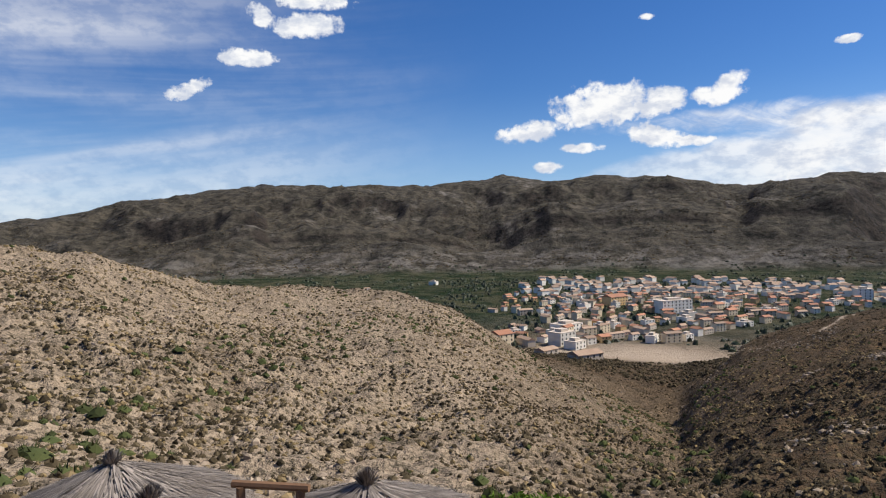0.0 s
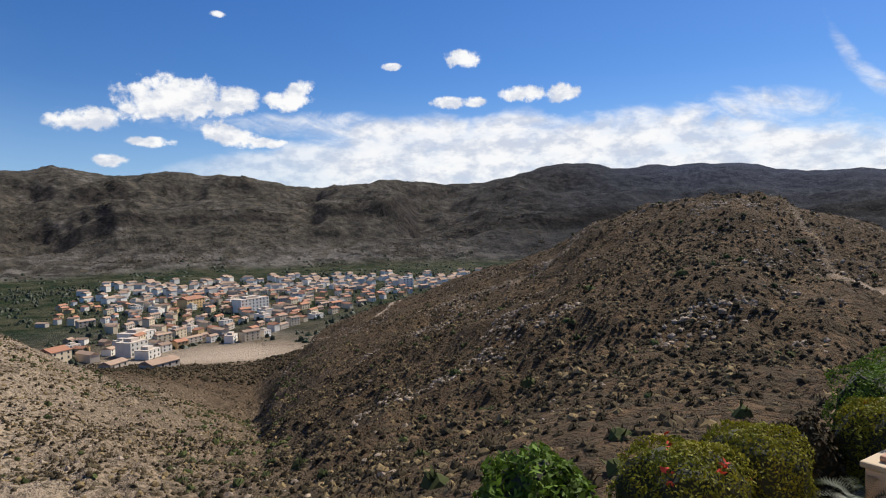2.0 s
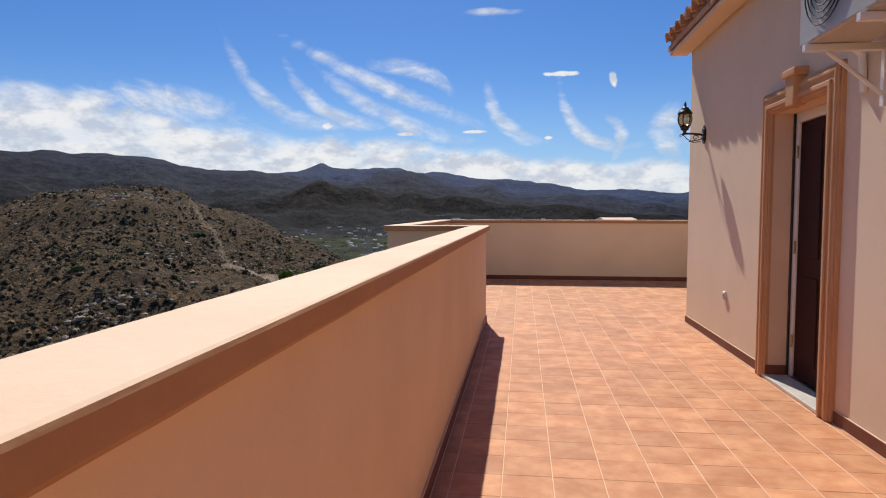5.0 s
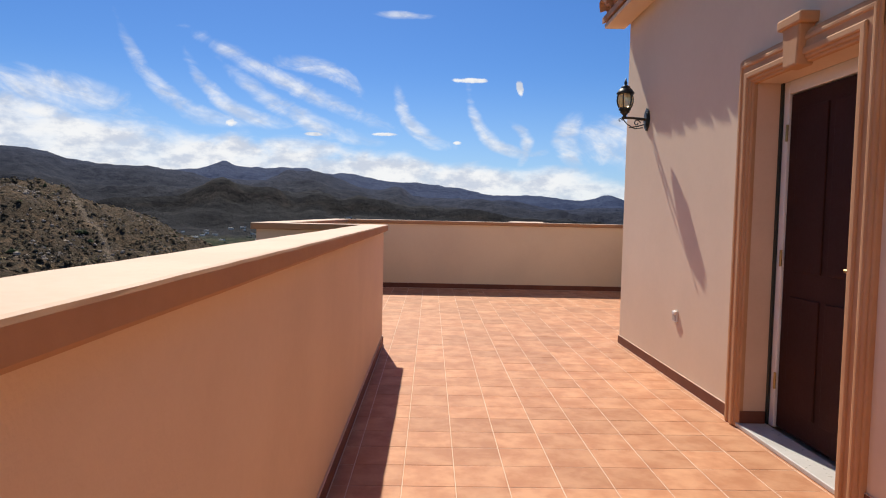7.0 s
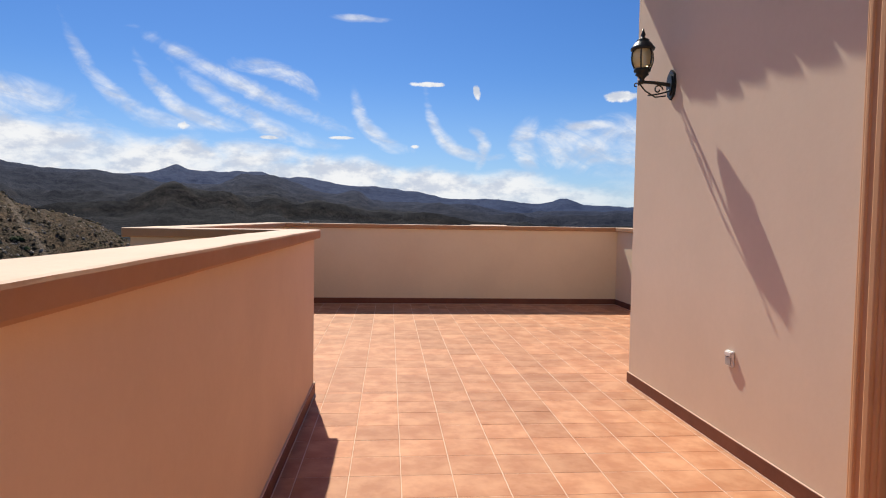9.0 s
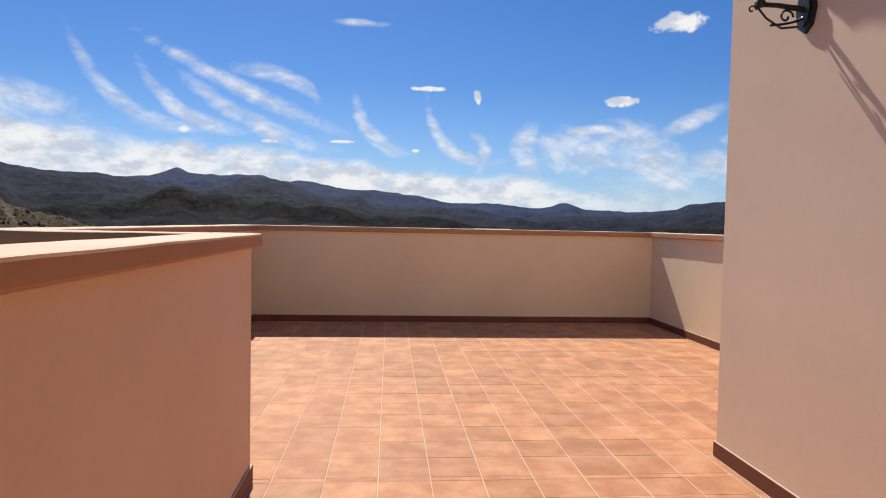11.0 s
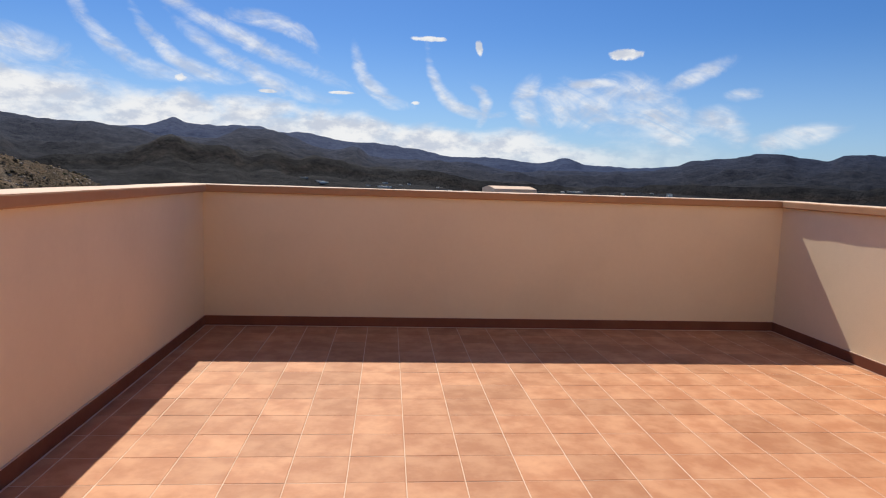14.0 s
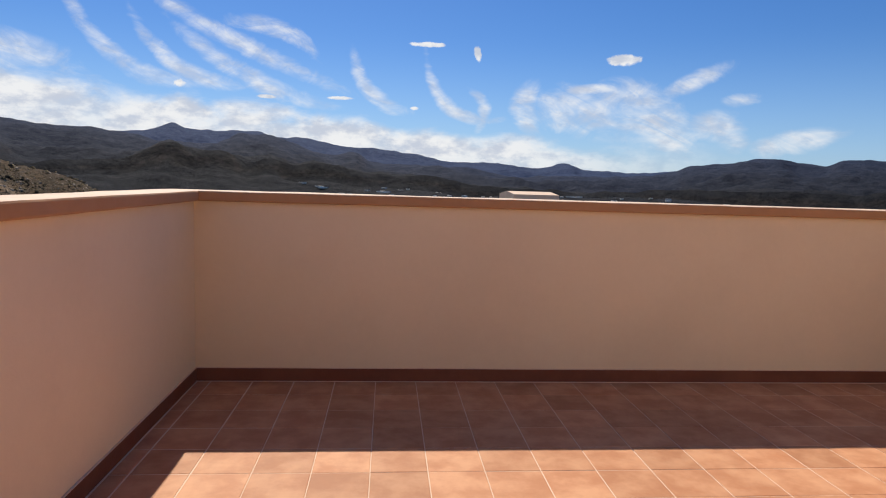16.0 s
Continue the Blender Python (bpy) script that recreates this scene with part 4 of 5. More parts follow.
def rock_shape(rng):
    V = [(0, 0, 0.5)] + [(0.5 * math.cos(a) * rng.uniform(0.6, 1.2), 0.5 * math.sin(a) * rng.uniform(0.6, 1.2), rng.uniform(0.0, 0.3)) for a in np.arange(5) * 2 * math.pi / 5]
    V += [(x * 1.1, y * 1.1, -0.3) for x, y, z in V[1:]]
    F = [(0, 1 + i, 1 + (i + 1) % 5) for i in range(5)]
    for i in range(5):
        F += [(1 + i, 6 + i, 1 + (i + 1) % 5), (1 + (i + 1) % 5, 6 + i, 6 + (i + 1) % 5)]
    return np.array(V), np.array(F)


SCRUB = material("dry_scrub", (0.095, 0.072, 0.042), (0.036, 0.031, 0.018), 0.15, 3.0, 0.95, 0, spread=1.2, spec=0.1)
STRAW = material("straw_tussock", (0.25, 0.185, 0.095), (0.17, 0.125, 0.065), 0.2, 3.0, 0.95, 0, spread=0.6, spec=0.1)
GREEN_SCRUB = material("green_scrub", (0.075, 0.085, 0.03), (0.04, 0.052, 0.02), 0.2, 3.0, 0.9, 0, spread=0.8, spec=0.1)
STONE = material("pale_limestone", (0.36, 0.29, 0.215), (0.27, 0.21, 0.155), 0.3, 5.0, 0.9, 0.4, 12, spread=0.5, spec=0.2)


def hillside():
    rng = np.random.RandomState(11)
    shrubs = [shrub_shape(rng) for _ in range(7)]
    small = [shrub_shape(rng, 3, sides=4) for _ in range(7)]
    rocks = [rock_shape(rng) for _ in range(6)]

    def places(n, a0, a1, r0, r1, keep=None):
        a = np.radians(rng.uniform(a0, a1, n))
        r = np.sqrt(rng.uniform(0, 1, n) * (r1 ** 2 - r0 ** 2) + r0 ** 2)
        x, y = HUB[0] - r * np.sin(a), HUB[1] + r * np.cos(a)
        ok = ~((x > -7.0) & (y > -14) & (x < 16) & (y < 34)) & (bare(np.degrees(a), r) < 0.3)
        if keep is not None:
            ok &= keep(np.degrees(a), r, x, y)
        x, y = x[ok], y[ok]
        return np.stack([x, y, terrain(x, y) - 0.03], 1)

    def sizes(p, lo, hi):
        s = rng.uniform(lo, hi, (len(p), 1)) * rng.uniform(0.6, 1.5, (len(p), 1))
        return np.concatenate([s * rng.uniform(0.8, 1.3, s.shape), s * rng.uniform(0.8, 1.3, s.shape), s * rng.uniform(0.6, 1.1, s.shape)], 1)

    patch = lambda a, r, x, y: fbm(x / 14, y / 14, 3) > rng.uniform(-0.35, 0.25, len(x))
    west = lambda a, r, x, y: patch(a, r, x, y) & ((a < 74) | (rng.rand(len(x)) < 0.9))
    p = places(50000, 12, 136, 12, 110, west)
    tagged(scatter("dry_scrub", shrubs, p, sizes(p, 0.22, 0.62), rng, SCRUB), "low dry brown scrub dotted over the hillside", "scrub", kind="stuff")
    p = places(62000, 14, 136, 110, 290, west)
    tagged(scatter("low_scrub", small, p, sizes(p, 0.3, 0.85), rng, SCRUB), "low dry brown scrub over the farther slope", "scrub", kind="stuff")
    p = places(36000, 12, 136, 12, 190, patch)
    tagged(scatter("straw_tussock", small, p, sizes(p, 0.3, 0.7), rng, STRAW), "straw coloured dry grass tussocks on the slope", "grass", kind="stuff")
    gul = lambda a, r, x, y: (np.abs(a - 76 + (r - 100) * 0.02) < 5) | (np.abs(a - 118 + (r - 60) * 0.25) < 5) | (rng.rand(len(x)) < 0.12)
    p = places(9000, 62, 100, 290, 445)
    tagged(scatter("gully_scrub", small, p, sizes(p, 1.0, 2.6), rng, SCRUB), "dense dark scrub below the gully", "scrub", kind="stuff")
    p = places(9000, 8, 142, 13, 200, gul)
    tagged(scatter("green_scrub", shrubs, p, sizes(p, 0.5, 1.2), rng, GREEN_SCRUB), "greener bushes along the gully", "scrub", kind="stuff")
    chalk = lambda a, r, x, y: (fbm(x / 9, y / 9, 3) > 0.02) & ((a > 78) | (fbm(x / 30 + 5, y / 30, 3) > 0.02))
    ledge = lambda a, r, x, y: fbm(x / 7, y / 18, 3) > 0.16
    p = places(42000, 26, 66, 45, 190, ledge)
    tagged(scatter("rock_ledges", rocks, p, sizes(p, 0.14, 0.48), rng, STONE), "pale broken rock ledges across the hill", "rocks", kind="stuff")
    p = places(38000, 10, 142, 12, 240, chalk)
    tagged(scatter("pale_stones", rocks, p, sizes(p, 0.15, 0.5), rng, STONE), "pale limestone rubble on the slope", "stones", kind="stuff")


hillside()


# clipped hedges and bushes
def leaf_cloud(rng, points, normals, size, jitter):
    """Small folded leaves over a surface."""
    n = len(points)
    d = normals + rng.normal(0, 0.7, (n, 3))
    d /= np.linalg.norm(d, axis=1)[:, None]
    t = np.cross(d, rng.normal(0, 1, (n, 3)))
    t /= np.linalg.norm(t, axis=1)[:, None]
    b = np.cross(d, t)
    s = size * rng.uniform(0.6, 1.3, (n, 1))
    c = points + normals * rng.uniform(-jitter, jitter, (n, 1))
    V = np.stack([c - t * s, c - b * s * 0.45, c + t * s, c + b * s * 0.45], 1).reshape(-1, 3)
    F = np.arange(4 * n).reshape(n, 4)
    return V, F


def mound(rng, n, rx, ry, rz, power):
    u = rng.normal(0, 1, (n, 3))
    u[:, 2] = np.abs(u[:, 2])
    u /= (np.abs(u) ** power).sum(1)[:, None] ** (1 / power)
    bumps = 1 + (0.10 if power < 3 else 0.035) * np.sin(u[:, 0] * 7 + 1) * np.cos(u[:, 1] * 6) + 0.06 * np.sin(u[:, 2] * 13 + u[:, 0] * 5)
    p = u * np.array([rx, ry, rz]) * bumps[:, None]
    nrm = u / np.array([rx, ry, rz])
    return p, nrm / np.linalg.norm(nrm, axis=1)[:, None]


LEAF = material("hedge_leaf", (0.115, 0.19, 0.024), (0.06, 0.105, 0.014), 2, 20, 0.65, 0, spec=0.15, spread=0.9, through_light=0.25)
LEAF_YELLOW = material("golden_leaf", (0.24, 0.22, 0.022), (0.10, 0.125, 0.014), 1.5, 20, 0.65, 0, spec=0.15, spread=0.9, through_light=0.25)
LEAF_DARK = material("dark_leaf", (0.04, 0.055, 0.025), (0.06, 0.075, 0.035), 2, 20, 0.6, 0, spread=0.9, through_light=0.3)
CORE = material("inner_leaf_shade", (0.02, 0.025, 0.01), (0.03, 0.03, 0.015), 3, 20, 0.9, 0)
PETAL = material("red_flower", (0.55, 0.03, 0.015), (0.62, 0.08, 0.02), 5, 30, 0.5, 0)
BARK = material("grey_bark", (0.12, 0.09, 0.065), (0.07, 0.055, 0.04), 4, 30, 0.9, 0.5, 25)


def bush(name, x, y, rx, ry, h, mat, label, category, power=3.0, leaves=2600, size=0.05, flowers=0, base=-3.25, turn=0.0, seed=1):
    rng = np.random.RandomState(seed)
    B = empty(name, pose(x, y, base, 0, 0, turn), label, category)
    p, nrm = mound(rng, leaves, rx, ry, h, power)
    V, F = leaf_cloud(rng, p, nrm, size, 0.09 if power < 3 else 0.045)
    o = new("foliage", sheet("foliage", V, F, mat))
    o.parent = B
    # solid heart whose dark colour stands for the shade between the leaves
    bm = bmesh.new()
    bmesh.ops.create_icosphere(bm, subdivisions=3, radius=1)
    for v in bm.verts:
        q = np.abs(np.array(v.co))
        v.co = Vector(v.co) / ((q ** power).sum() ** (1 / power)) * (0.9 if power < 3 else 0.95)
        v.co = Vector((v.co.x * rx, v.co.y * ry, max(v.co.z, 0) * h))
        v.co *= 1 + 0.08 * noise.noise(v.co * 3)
    part("heart", bm, CORE, B, "dark inner heart coloured as the shade between leaves")
    if flowers:
        p, nrm = mound(rng, flowers * 5, rx, ry, h, power)
        p, nrm = p[p[:, 2] > h * 0.55][:flowers], nrm[p[:, 2] > h * 0.55][:flowers]
        P, N = np.repeat(p, 6, 0) + rng.normal(0, 0.035, (len(p) * 6, 3)), np.repeat(nrm, 6, 0)
        V, F = leaf_cloud(rng, P + N * 0.05, N, 0.045, 0.02)
        o = tagged(new("blossom", sheet("blossom", V, F, PETAL)), "red flower clusters", kind="stuff")
        o.parent = B
    return B


bush("hedge_bush", -5.75, -0.55, 0.85, 0.85, 1.35, LEAF_YELLOW, "rounded clipped bush with red flowers", "bush", 4.0, 9000, 0.034, 16, seed=2)
bush("hedge_bush", -5.6, 1.05, 0.72, 0.72, 1.35, LEAF_YELLOW, "rounded clipped golden green bush", "bush", 4.0, 8500, 0.034, 0, seed=3)
bush("hedge_bush", -5.0, 4.0, 0.62, 0.8, 1.4, LEAF_YELLOW, "clipped golden bush with a few red flowers", "bush", 4.0, 8500, 0.034, 6, seed=4)
bush("hedge", -5.8, 7.5, 0.72, 2.7, 1.6, LEAF, "long clipped dark green hedge", "hedge", 12.0, 24000, 0.036, 0, turn=4, seed=5)
bush("low_bush", -3.9, 7.4, 0.6, 0.9, 0.95, LEAF_YELLOW, "loose yellow green bush beside the drive", "bush", 2.4, 1800, 0.06, 0, seed=6)
bush("oleander", -7.3, -2.1, 0.9, 0.9, 1.15, LEAF, "loose green oleander bush", "bush", 2.0, 2600, 0.08, 0, seed=7)
bush("oleander", -9.6, -7.9, 0.9, 1.0, 0.75, LEAF, "loose bright green bush on the slope", "bush", 2.0, 2600, 0.07, 0, seed=8, base=-3.5)
bush("oleander", -6.6, -3.9, 0.8, 0.8, 0.75, LEAF, "low green bush beside the slope", "bush", 2.0, 1800, 0.07, 0, seed=9)
bush("dry_bush", -5.7, 2.8, 0.55, 0.65, 1.15, SCRUB, "grey dry twiggy bush between hedges", "bush", 2.0, 1800, 0.06, 0, seed=10)


def tree(name, x, y, h, r, mat, label, seed, base=-3.25):
    rng = np.random.RandomState(seed)
    T = empty(name, pose(x, y, base), label, "tree")
    bm = bmesh.new()
    tube(bm, [(0, 0, 0), (0.05, 0.03, h * 0.2), (-0.03, 0.05, h * 0.42)], [0.13, 0.10, 0.08], 8)
    tips = []
    for i in range(6):
        a = i * 1.05 + rng.uniform(-0.3, 0.3)
        tip = Vector((math.cos(a) * r * 0.6, math.sin(a) * r * 0.6, h * rng.uniform(0.55, 0.85)))
        tube(bm, [(-0.03, 0.05, h * 0.36), tip * 0.5 + Vector((0, 0, h * 0.22)), tip], [0.06, 0.04, 0.015], 6)
        tips.append(tip)
    part("trunk", bm, BARK, T)
    V, F, k = [], [], 0
    for i in range(26):
        t = np.array(tips[i % 6]) * rng.uniform(0.5, 1.15) + rng.normal(0, 0.18 * r, 3)
        t[2] = max(t[2], h * 0.35)
        u = rng.normal(0, 1, (230, 3))
        u /= np.linalg.norm(u, axis=1)[:, None]
        p = t + u * r * rng.uniform(0.22, 0.36) * np.cbrt(rng.rand(230, 1)) * np.array([1, 1, 0.8])
        v, f = leaf_cloud(rng, p, u, 0.075, 0.05)
        V.append(v), F.append(f + k)
        k += len(v)
    o = new("crown", sheet("crown", np.concatenate(V), np.concatenate(F), mat))
    o.parent = T
    return T


tree("olive_tree", -8.0, 18.3, 2.5, 1.15, LEAF_DARK, "dark grey green olive tree by the drive", 21)
tree("olive_tree", -7.0, 19.6, 2.3, 0.9, LEAF_DARK, "dark grey green olive tree by the drive", 22)
tree("garden_tree", -9.0, 17.0, 2.2, 0.8, LEAF, "small bright green garden tree", 23)
tree("garden_tree", -1.2, 24.0, 4.6, 1.3, LEAF, "small green tree beyond the parapet", 24)


def cycad():
    C = empty("sago_palm", pose(-4.35, 1.85, -3.17), "dark green sago palm with stiff fronds", "palm")
    bm = lathe([(0.16, 0.0), (0.2, 0.1), (0.17, 0.28), (0.08, 0.36)], 10)
    part("trunk", bm, BARK, C)
    rng = np.random.RandomState(4)
    for i in range(22):
        a, up = i * 2.4, 0.35 + 0.75 * rng.rand()
        d, s = np.array((math.cos(a), math.sin(a))), np.array((-math.sin(a), math.cos(a)))
        V, F = [], []
        for j in range(16):
            t = j / 15
            r, z = 0.08 + 0.75 * t * math.cos(up * 0.8), 0.32 + 0.75 * t * math.sin(up) - 0.42 * t * t
            w = 0.17 * math.sin(math.pi * min(0.98, 0.15 + 0.85 * t))
            for q in (-1, 1):
                c0, c1 = d * r, d * (r + 0.028)
                tip = d * (r + 0.09) + s * q * w
                k = len(V)
                V += [(*c0, z), (*c1, z - 0.004), (*tip, z + 0.04)]
                F.append((k, k + 1, k + 2))
        o = new("frond", sheet("frond", V, F, LEAF_DARK))
        o.parent = C


cycad()


# thatched sunshades below the terrace
THATCH = material("weathered_thatch", (0.26, 0.225, 0.195), (0.15, 0.125, 0.105), 1.5, 40, 0.95, 0.4, 60, spread=0.9)
TIMBER = material("brown_timber", (0.22, 0.12, 0.06), (0.14, 0.075, 0.04), 2, 40, 0.8, 0.3, 30)


def sunshade(x, y, apex, seed):
    rng = np.random.RandomState(seed)
    g = float(terrain(np.array([x]), np.array([y]))[0])
    S = empty("thatched_sunshade", pose(x, y, g), "grey weathered palm thatch sunshade on a wooden pole", "sunshade", "sunshades below the terrace")
    h = apex - g
    bm = bmesh.new()
    tube(bm, [(0, 0, 0), (0, 0, h - 0.12)], 0.055, 10)
    part("pole", bm, TIMBER, S, "brown wooden pole")
    bm = lathe([(1.45, h - 0.62), (1.46, h - 0.60), (0.8, h - 0.33), (0.08, h - 0.06), (0.03, h - 0.02)], 28)
    part("canopy", bm, THATCH, S)
    V, F = [], []
    for i in range(5200):
        a = rng.rand() * 2 * math.pi
        r0 = 1.35 * math.sqrt(rng.rand())
        l = rng.uniform(0.22, 0.5)
        r1 = r0 + l
        top = lambda r: h - 0.03 - 0.42 * r + 0.02
        aa = a + rng.normal(0, 0.05)
        k, w = len(V), rng.uniform(0.006, 0.013)
        z0, z1 = top(r0) + rng.uniform(0.0, 0.03), top(r1) + rng.uniform(-0.03, 0.06)
        V += [(r0 * math.cos(a) - w * math.sin(a), r0 * math.sin(a) + w * math.cos(a), z0), (r0 * math.cos(a) + w * math.sin(a), r0 * math.sin(a) - w * math.cos(a), z0), (r1 * math.cos(aa), r1 * math.sin(aa), z1)]
        F.append((k, k + 1, k + 2))
    for i in range(260):
        a, t = rng.rand() * 2 * math.pi, rng.uniform(0.0, 0.9)
        k = len(V)
        V += [(-0.03 * math.sin(a), 0.03 * math.cos(a), h - 0.1), (0.03 * math.sin(a), -0.03 * math.cos(a), h - 0.1), (0.2 * math.sin(t) * math.cos(a), 0.2 * math.sin(t) * math.sin(a), h - 0.1 + 0.24 * math.cos(t))]
        F.append((k, k + 1, k + 2))
    o = tagged(new("straw", sheet("straw", V, F, THATCH)), "loose straw fringe")
    o.parent = S


sunshade(-6.7, -12.75, -1.02, 31), sunshade(-6.1, -9.7, -1.0, 32), sunshade(-5.6, -11.7, -0.98, 33)
bm = bmesh.new()
tube(bm, [(-6.35, -11.2, -1.14), (-6.3, -10.35, -1.16)], 0.045, 8)
tube(bm, [(-6.32, -11.1, -1.16), (-6.32, -11.1, -3.5)], 0.05, 8)
tube(bm, [(-6.31, -10.45, -1.18), (-6.31, -10.45, -3.5)], 0.05, 8)
tagged(finish("timber_rail", bm, TIMBER), "brown timber rail between the sunshades", "rail")


# drive, terrace below, barbecue block, walls, car
PAVING = material("cream_paving", (0.52, 0.42, 0.28), (0.45, 0.36, 0.24), 1.5, 20, 0.85, 0.2, 40)
ASPHALT = material("grey_drive", (0.13, 0.13, 0.135), (0.18, 0.18, 0.18), 0.8, 25, 0.9, 0.4, 60)
FENCE = material("rusty_fence", (0.10, 0.045, 0.025), (0.07, 0.03, 0.02), 2, 30, 0.8, 0.2, 40)
tagged(finish("pavement", boxed(-5.0, -1.4, -6.0, 5.4, -3.4, -3.17, 0.01), PAVING), "cream paved lower terrace", "pavement", kind="structure")
tagged(finish("road", boxed(-4.9, 6.0, 5.6, 32.0, -3.4, -3.21), ASPHALT), "grey paved drive beside the hedge", "road", kind="structure")
tagged(finish("road_edge", boxed(-8.2, -4.902, 11.4, 24.0, -3.4, -3.215), ASPHALT), "grey parking place off the drive", "road", kind="structure")


def barbecue():
    B = empty("masonry_bench", pose(-3.95, 3.4, -3.17), "cream masonry bench with a terracotta top", "bench")
    part("base", boxed(-0.62, 0.62, -1.05, 1.05, 0.0, 0.70, 0.03), RENDER, B)
    part("top", boxed(-0.48, 0.48, -0.9, 0.92, 0.80, 0.90, 0.03), TILE_TOP, B, "faded terracotta top")
    part("rim", boxed(-0.68, 0.68, -1.1, 1.1, 0.70, 0.80, 0.03), PAVING, B, "cream rim")
    part("step", boxed(0.1, 0.6, -1.5, -1.07, 0.0, 0.42, 0.03), PAVING, B)


TILE_TOP = material("faded_terracotta", (0.42, 0.24, 0.16), (0.5, 0.32, 0.22), 2, 20, 0.85, 0.2, 40)
barbecue()
W = empty("garden_wall", pose(-6.0, 24.5, -3.21, 0, 0, -28), "low white garden wall with a rusty fence on top", "wall")
part("base", boxed(-2.6, 5.5, -0.1, 0.1, -0.4, 0.85, 0.02), WHITE, W)
for i in range(9):
    part("post", boxed(-2.5 + i, -2.46 + i, -0.02, 0.02, 0.85, 1.75, 0.004), FENCE, W, "rusty fence post")
part("mesh_panel", boxed(-2.5, 5.5, -0.012, 0.012, 0.95, 1.65, 0.004), FENCE, W, "rusty brown screen panel")


def suv():
    C = empty("car", pose(-5.95, 18.2, -3.21, 0, 0, 24) @ Matrix.Diagonal((0.86, 0.86, 0.86, 1)), "dark blue estate car parked on the drive", "car")
    paint = material("dark_car_paint", (0.012, 0.016, 0.028), (0.016, 0.02, 0.034), 2, 30, 0.15, 0)
    glass = material("tinted_glass", (0.02, 0.025, 0.03), (0.03, 0.035, 0.04), 2, 30, 0.05, 0)
    rubber = material("black_rubber", (0.015, 0.015, 0.015), (0.02, 0.02, 0.02), 9, 60, 0.8, 0.2, 60)
    alloy = material("grey_alloy", (0.5, 0.5, 0.52), (0.4, 0.4, 0.42), 5, 50, 0.3, 0, metal=0.9)
    red = material("red_lamp", (0.4, 0.01, 0.01), (0.3, 0.01, 0.01), 5, 50, 0.2, 0)
    def loft(profile, w0, w1, mat, name):
        bm = bmesh.new()
        L = [bm.verts.new((-(w0 if z < 0.95 else w1), y, z)) for y, z in profile]
        Rr = [bm.verts.new(((w0 if z < 0.95 else w1), y, z)) for y, z in profile]
        n = len(profile)
        bm.faces.new(L), bm.faces.new(Rr[::-1])
        for i in range(n):
            bm.faces.new((L[i], Rr[i], Rr[(i + 1) % n], L[(i + 1) % n]))
        bmesh.ops.recalc_face_normals(bm, faces=bm.faces)
        bmesh.ops.bevel(bm, geom=bm.edges[:], offset=0.05, segments=3, affect="EDGES")
        return part(name, bm, mat, C, smooth=True)
    loft([(-2.15, 0.35), (-2.2, 0.7), (-2.1, 0.98), (-1.9, 1.02), (1.0, 0.96), (1.9, 0.86), (2.15, 0.7), (2.2, 0.4)], 0.88, 0.86, paint, "body")
    loft([(-2.0, 1.0), (-1.75, 1.45), (-1.2, 1.56), (0.2, 1.54), (1.0, 1.0)], 0.80, 0.66, paint, "cabin")
    part("window", boxed(-0.62, 0.62, -2.02, -1.82, 1.06, 1.40, 0.03), glass, C, "tinted rear window")
    for s in (-1, 1):
        bm = boxed(-0.012, 0.012, -1.5, 0.6, 1.04, 1.40, 0.005)
        bmesh.ops.transform(bm, matrix=Matrix.Translation((s * 0.765, 0, 0)) @ Matrix.Rotation(0.0, 4, "Y"), verts=bm.verts)
        part("window", bm, glass, C, "tinted side window")
        part("tail_lamp", boxed(s * 0.74 - 0.1, s * 0.74 + 0.1, -2.225, -2.1, 0.78, 0.98, 0.02), red, C, "red tail lamp")
        for y in (-1.35, 1.4):
            bm = lathe([(0.24, -0.11), (0.33, -0.10), (0.35, -0.05), (0.35, 0.05), (0.33, 0.10), (0.24, 0.11)], 20)
            bmesh.ops.transform(bm, matrix=Matrix.Translation((s * 0.82, y, 0.35)) @ Matrix.Rotation(math.pi / 2, 4, "Y"), verts=bm.verts)
            w = part("wheel", bm, rubber, C, "black tyre")
            bm = lathe([(0.05, -0.125), (0.21, -0.118), (0.22, 0.118), (0.05, 0.125)], 16)
            bmesh.ops.transform(bm, matrix=Matrix.Translation((s * 0.82, y, 0.35)) @ Matrix.Rotation(math.pi / 2, 4, "Y"), verts=bm.verts)
            part("rim", bm, alloy, w, "grey alloy rim")
    part("number_plate", boxed(-0.26, 0.26, -2.235, -2.2, 0.6, 0.72, 0.005), WHITE, C)


suv()


# ---- the town in the valley ----
PALETTE = [("white_wall", (0.85, 0.80, 0.70)), ("cream_wall", (0.78, 0.64, 0.44)), ("ochre_wall", (0.68, 0.46, 0.22)), ("pink_wall", (0.66, 0.42, 0.30)), ("grey_wall", (0.55, 0.47, 0.38))]
WALLS = [material(n, c, tuple(v * 0.8 for v in c), 0.2, 1.5, 0.9, 0, spread=0.35) for n, c in PALETTE]
CLAY = [material("clay_roof", (0.40, 0.185, 0.105), (0.31, 0.15, 0.09), 0.15, 1.2, 0.9, 0.5, 1.5, spread=0.5, dist=0.2),
        material("faded_clay_roof", (0.36, 0.25, 0.175), (0.28, 0.19, 0.13), 0.15, 1.2, 0.9, 0.5, 1.5, spread=0.5, dist=0.2)]
FLAT = material("flat_roof", (0.58, 0.50, 0.41), (0.48, 0.40, 0.33), 0.15, 1.2, 0.9, 0)
GLASS = material("dark_window", (0.03, 0.035, 0.04), (0.05, 0.05, 0.055), 1, 8, 0.15, 0)


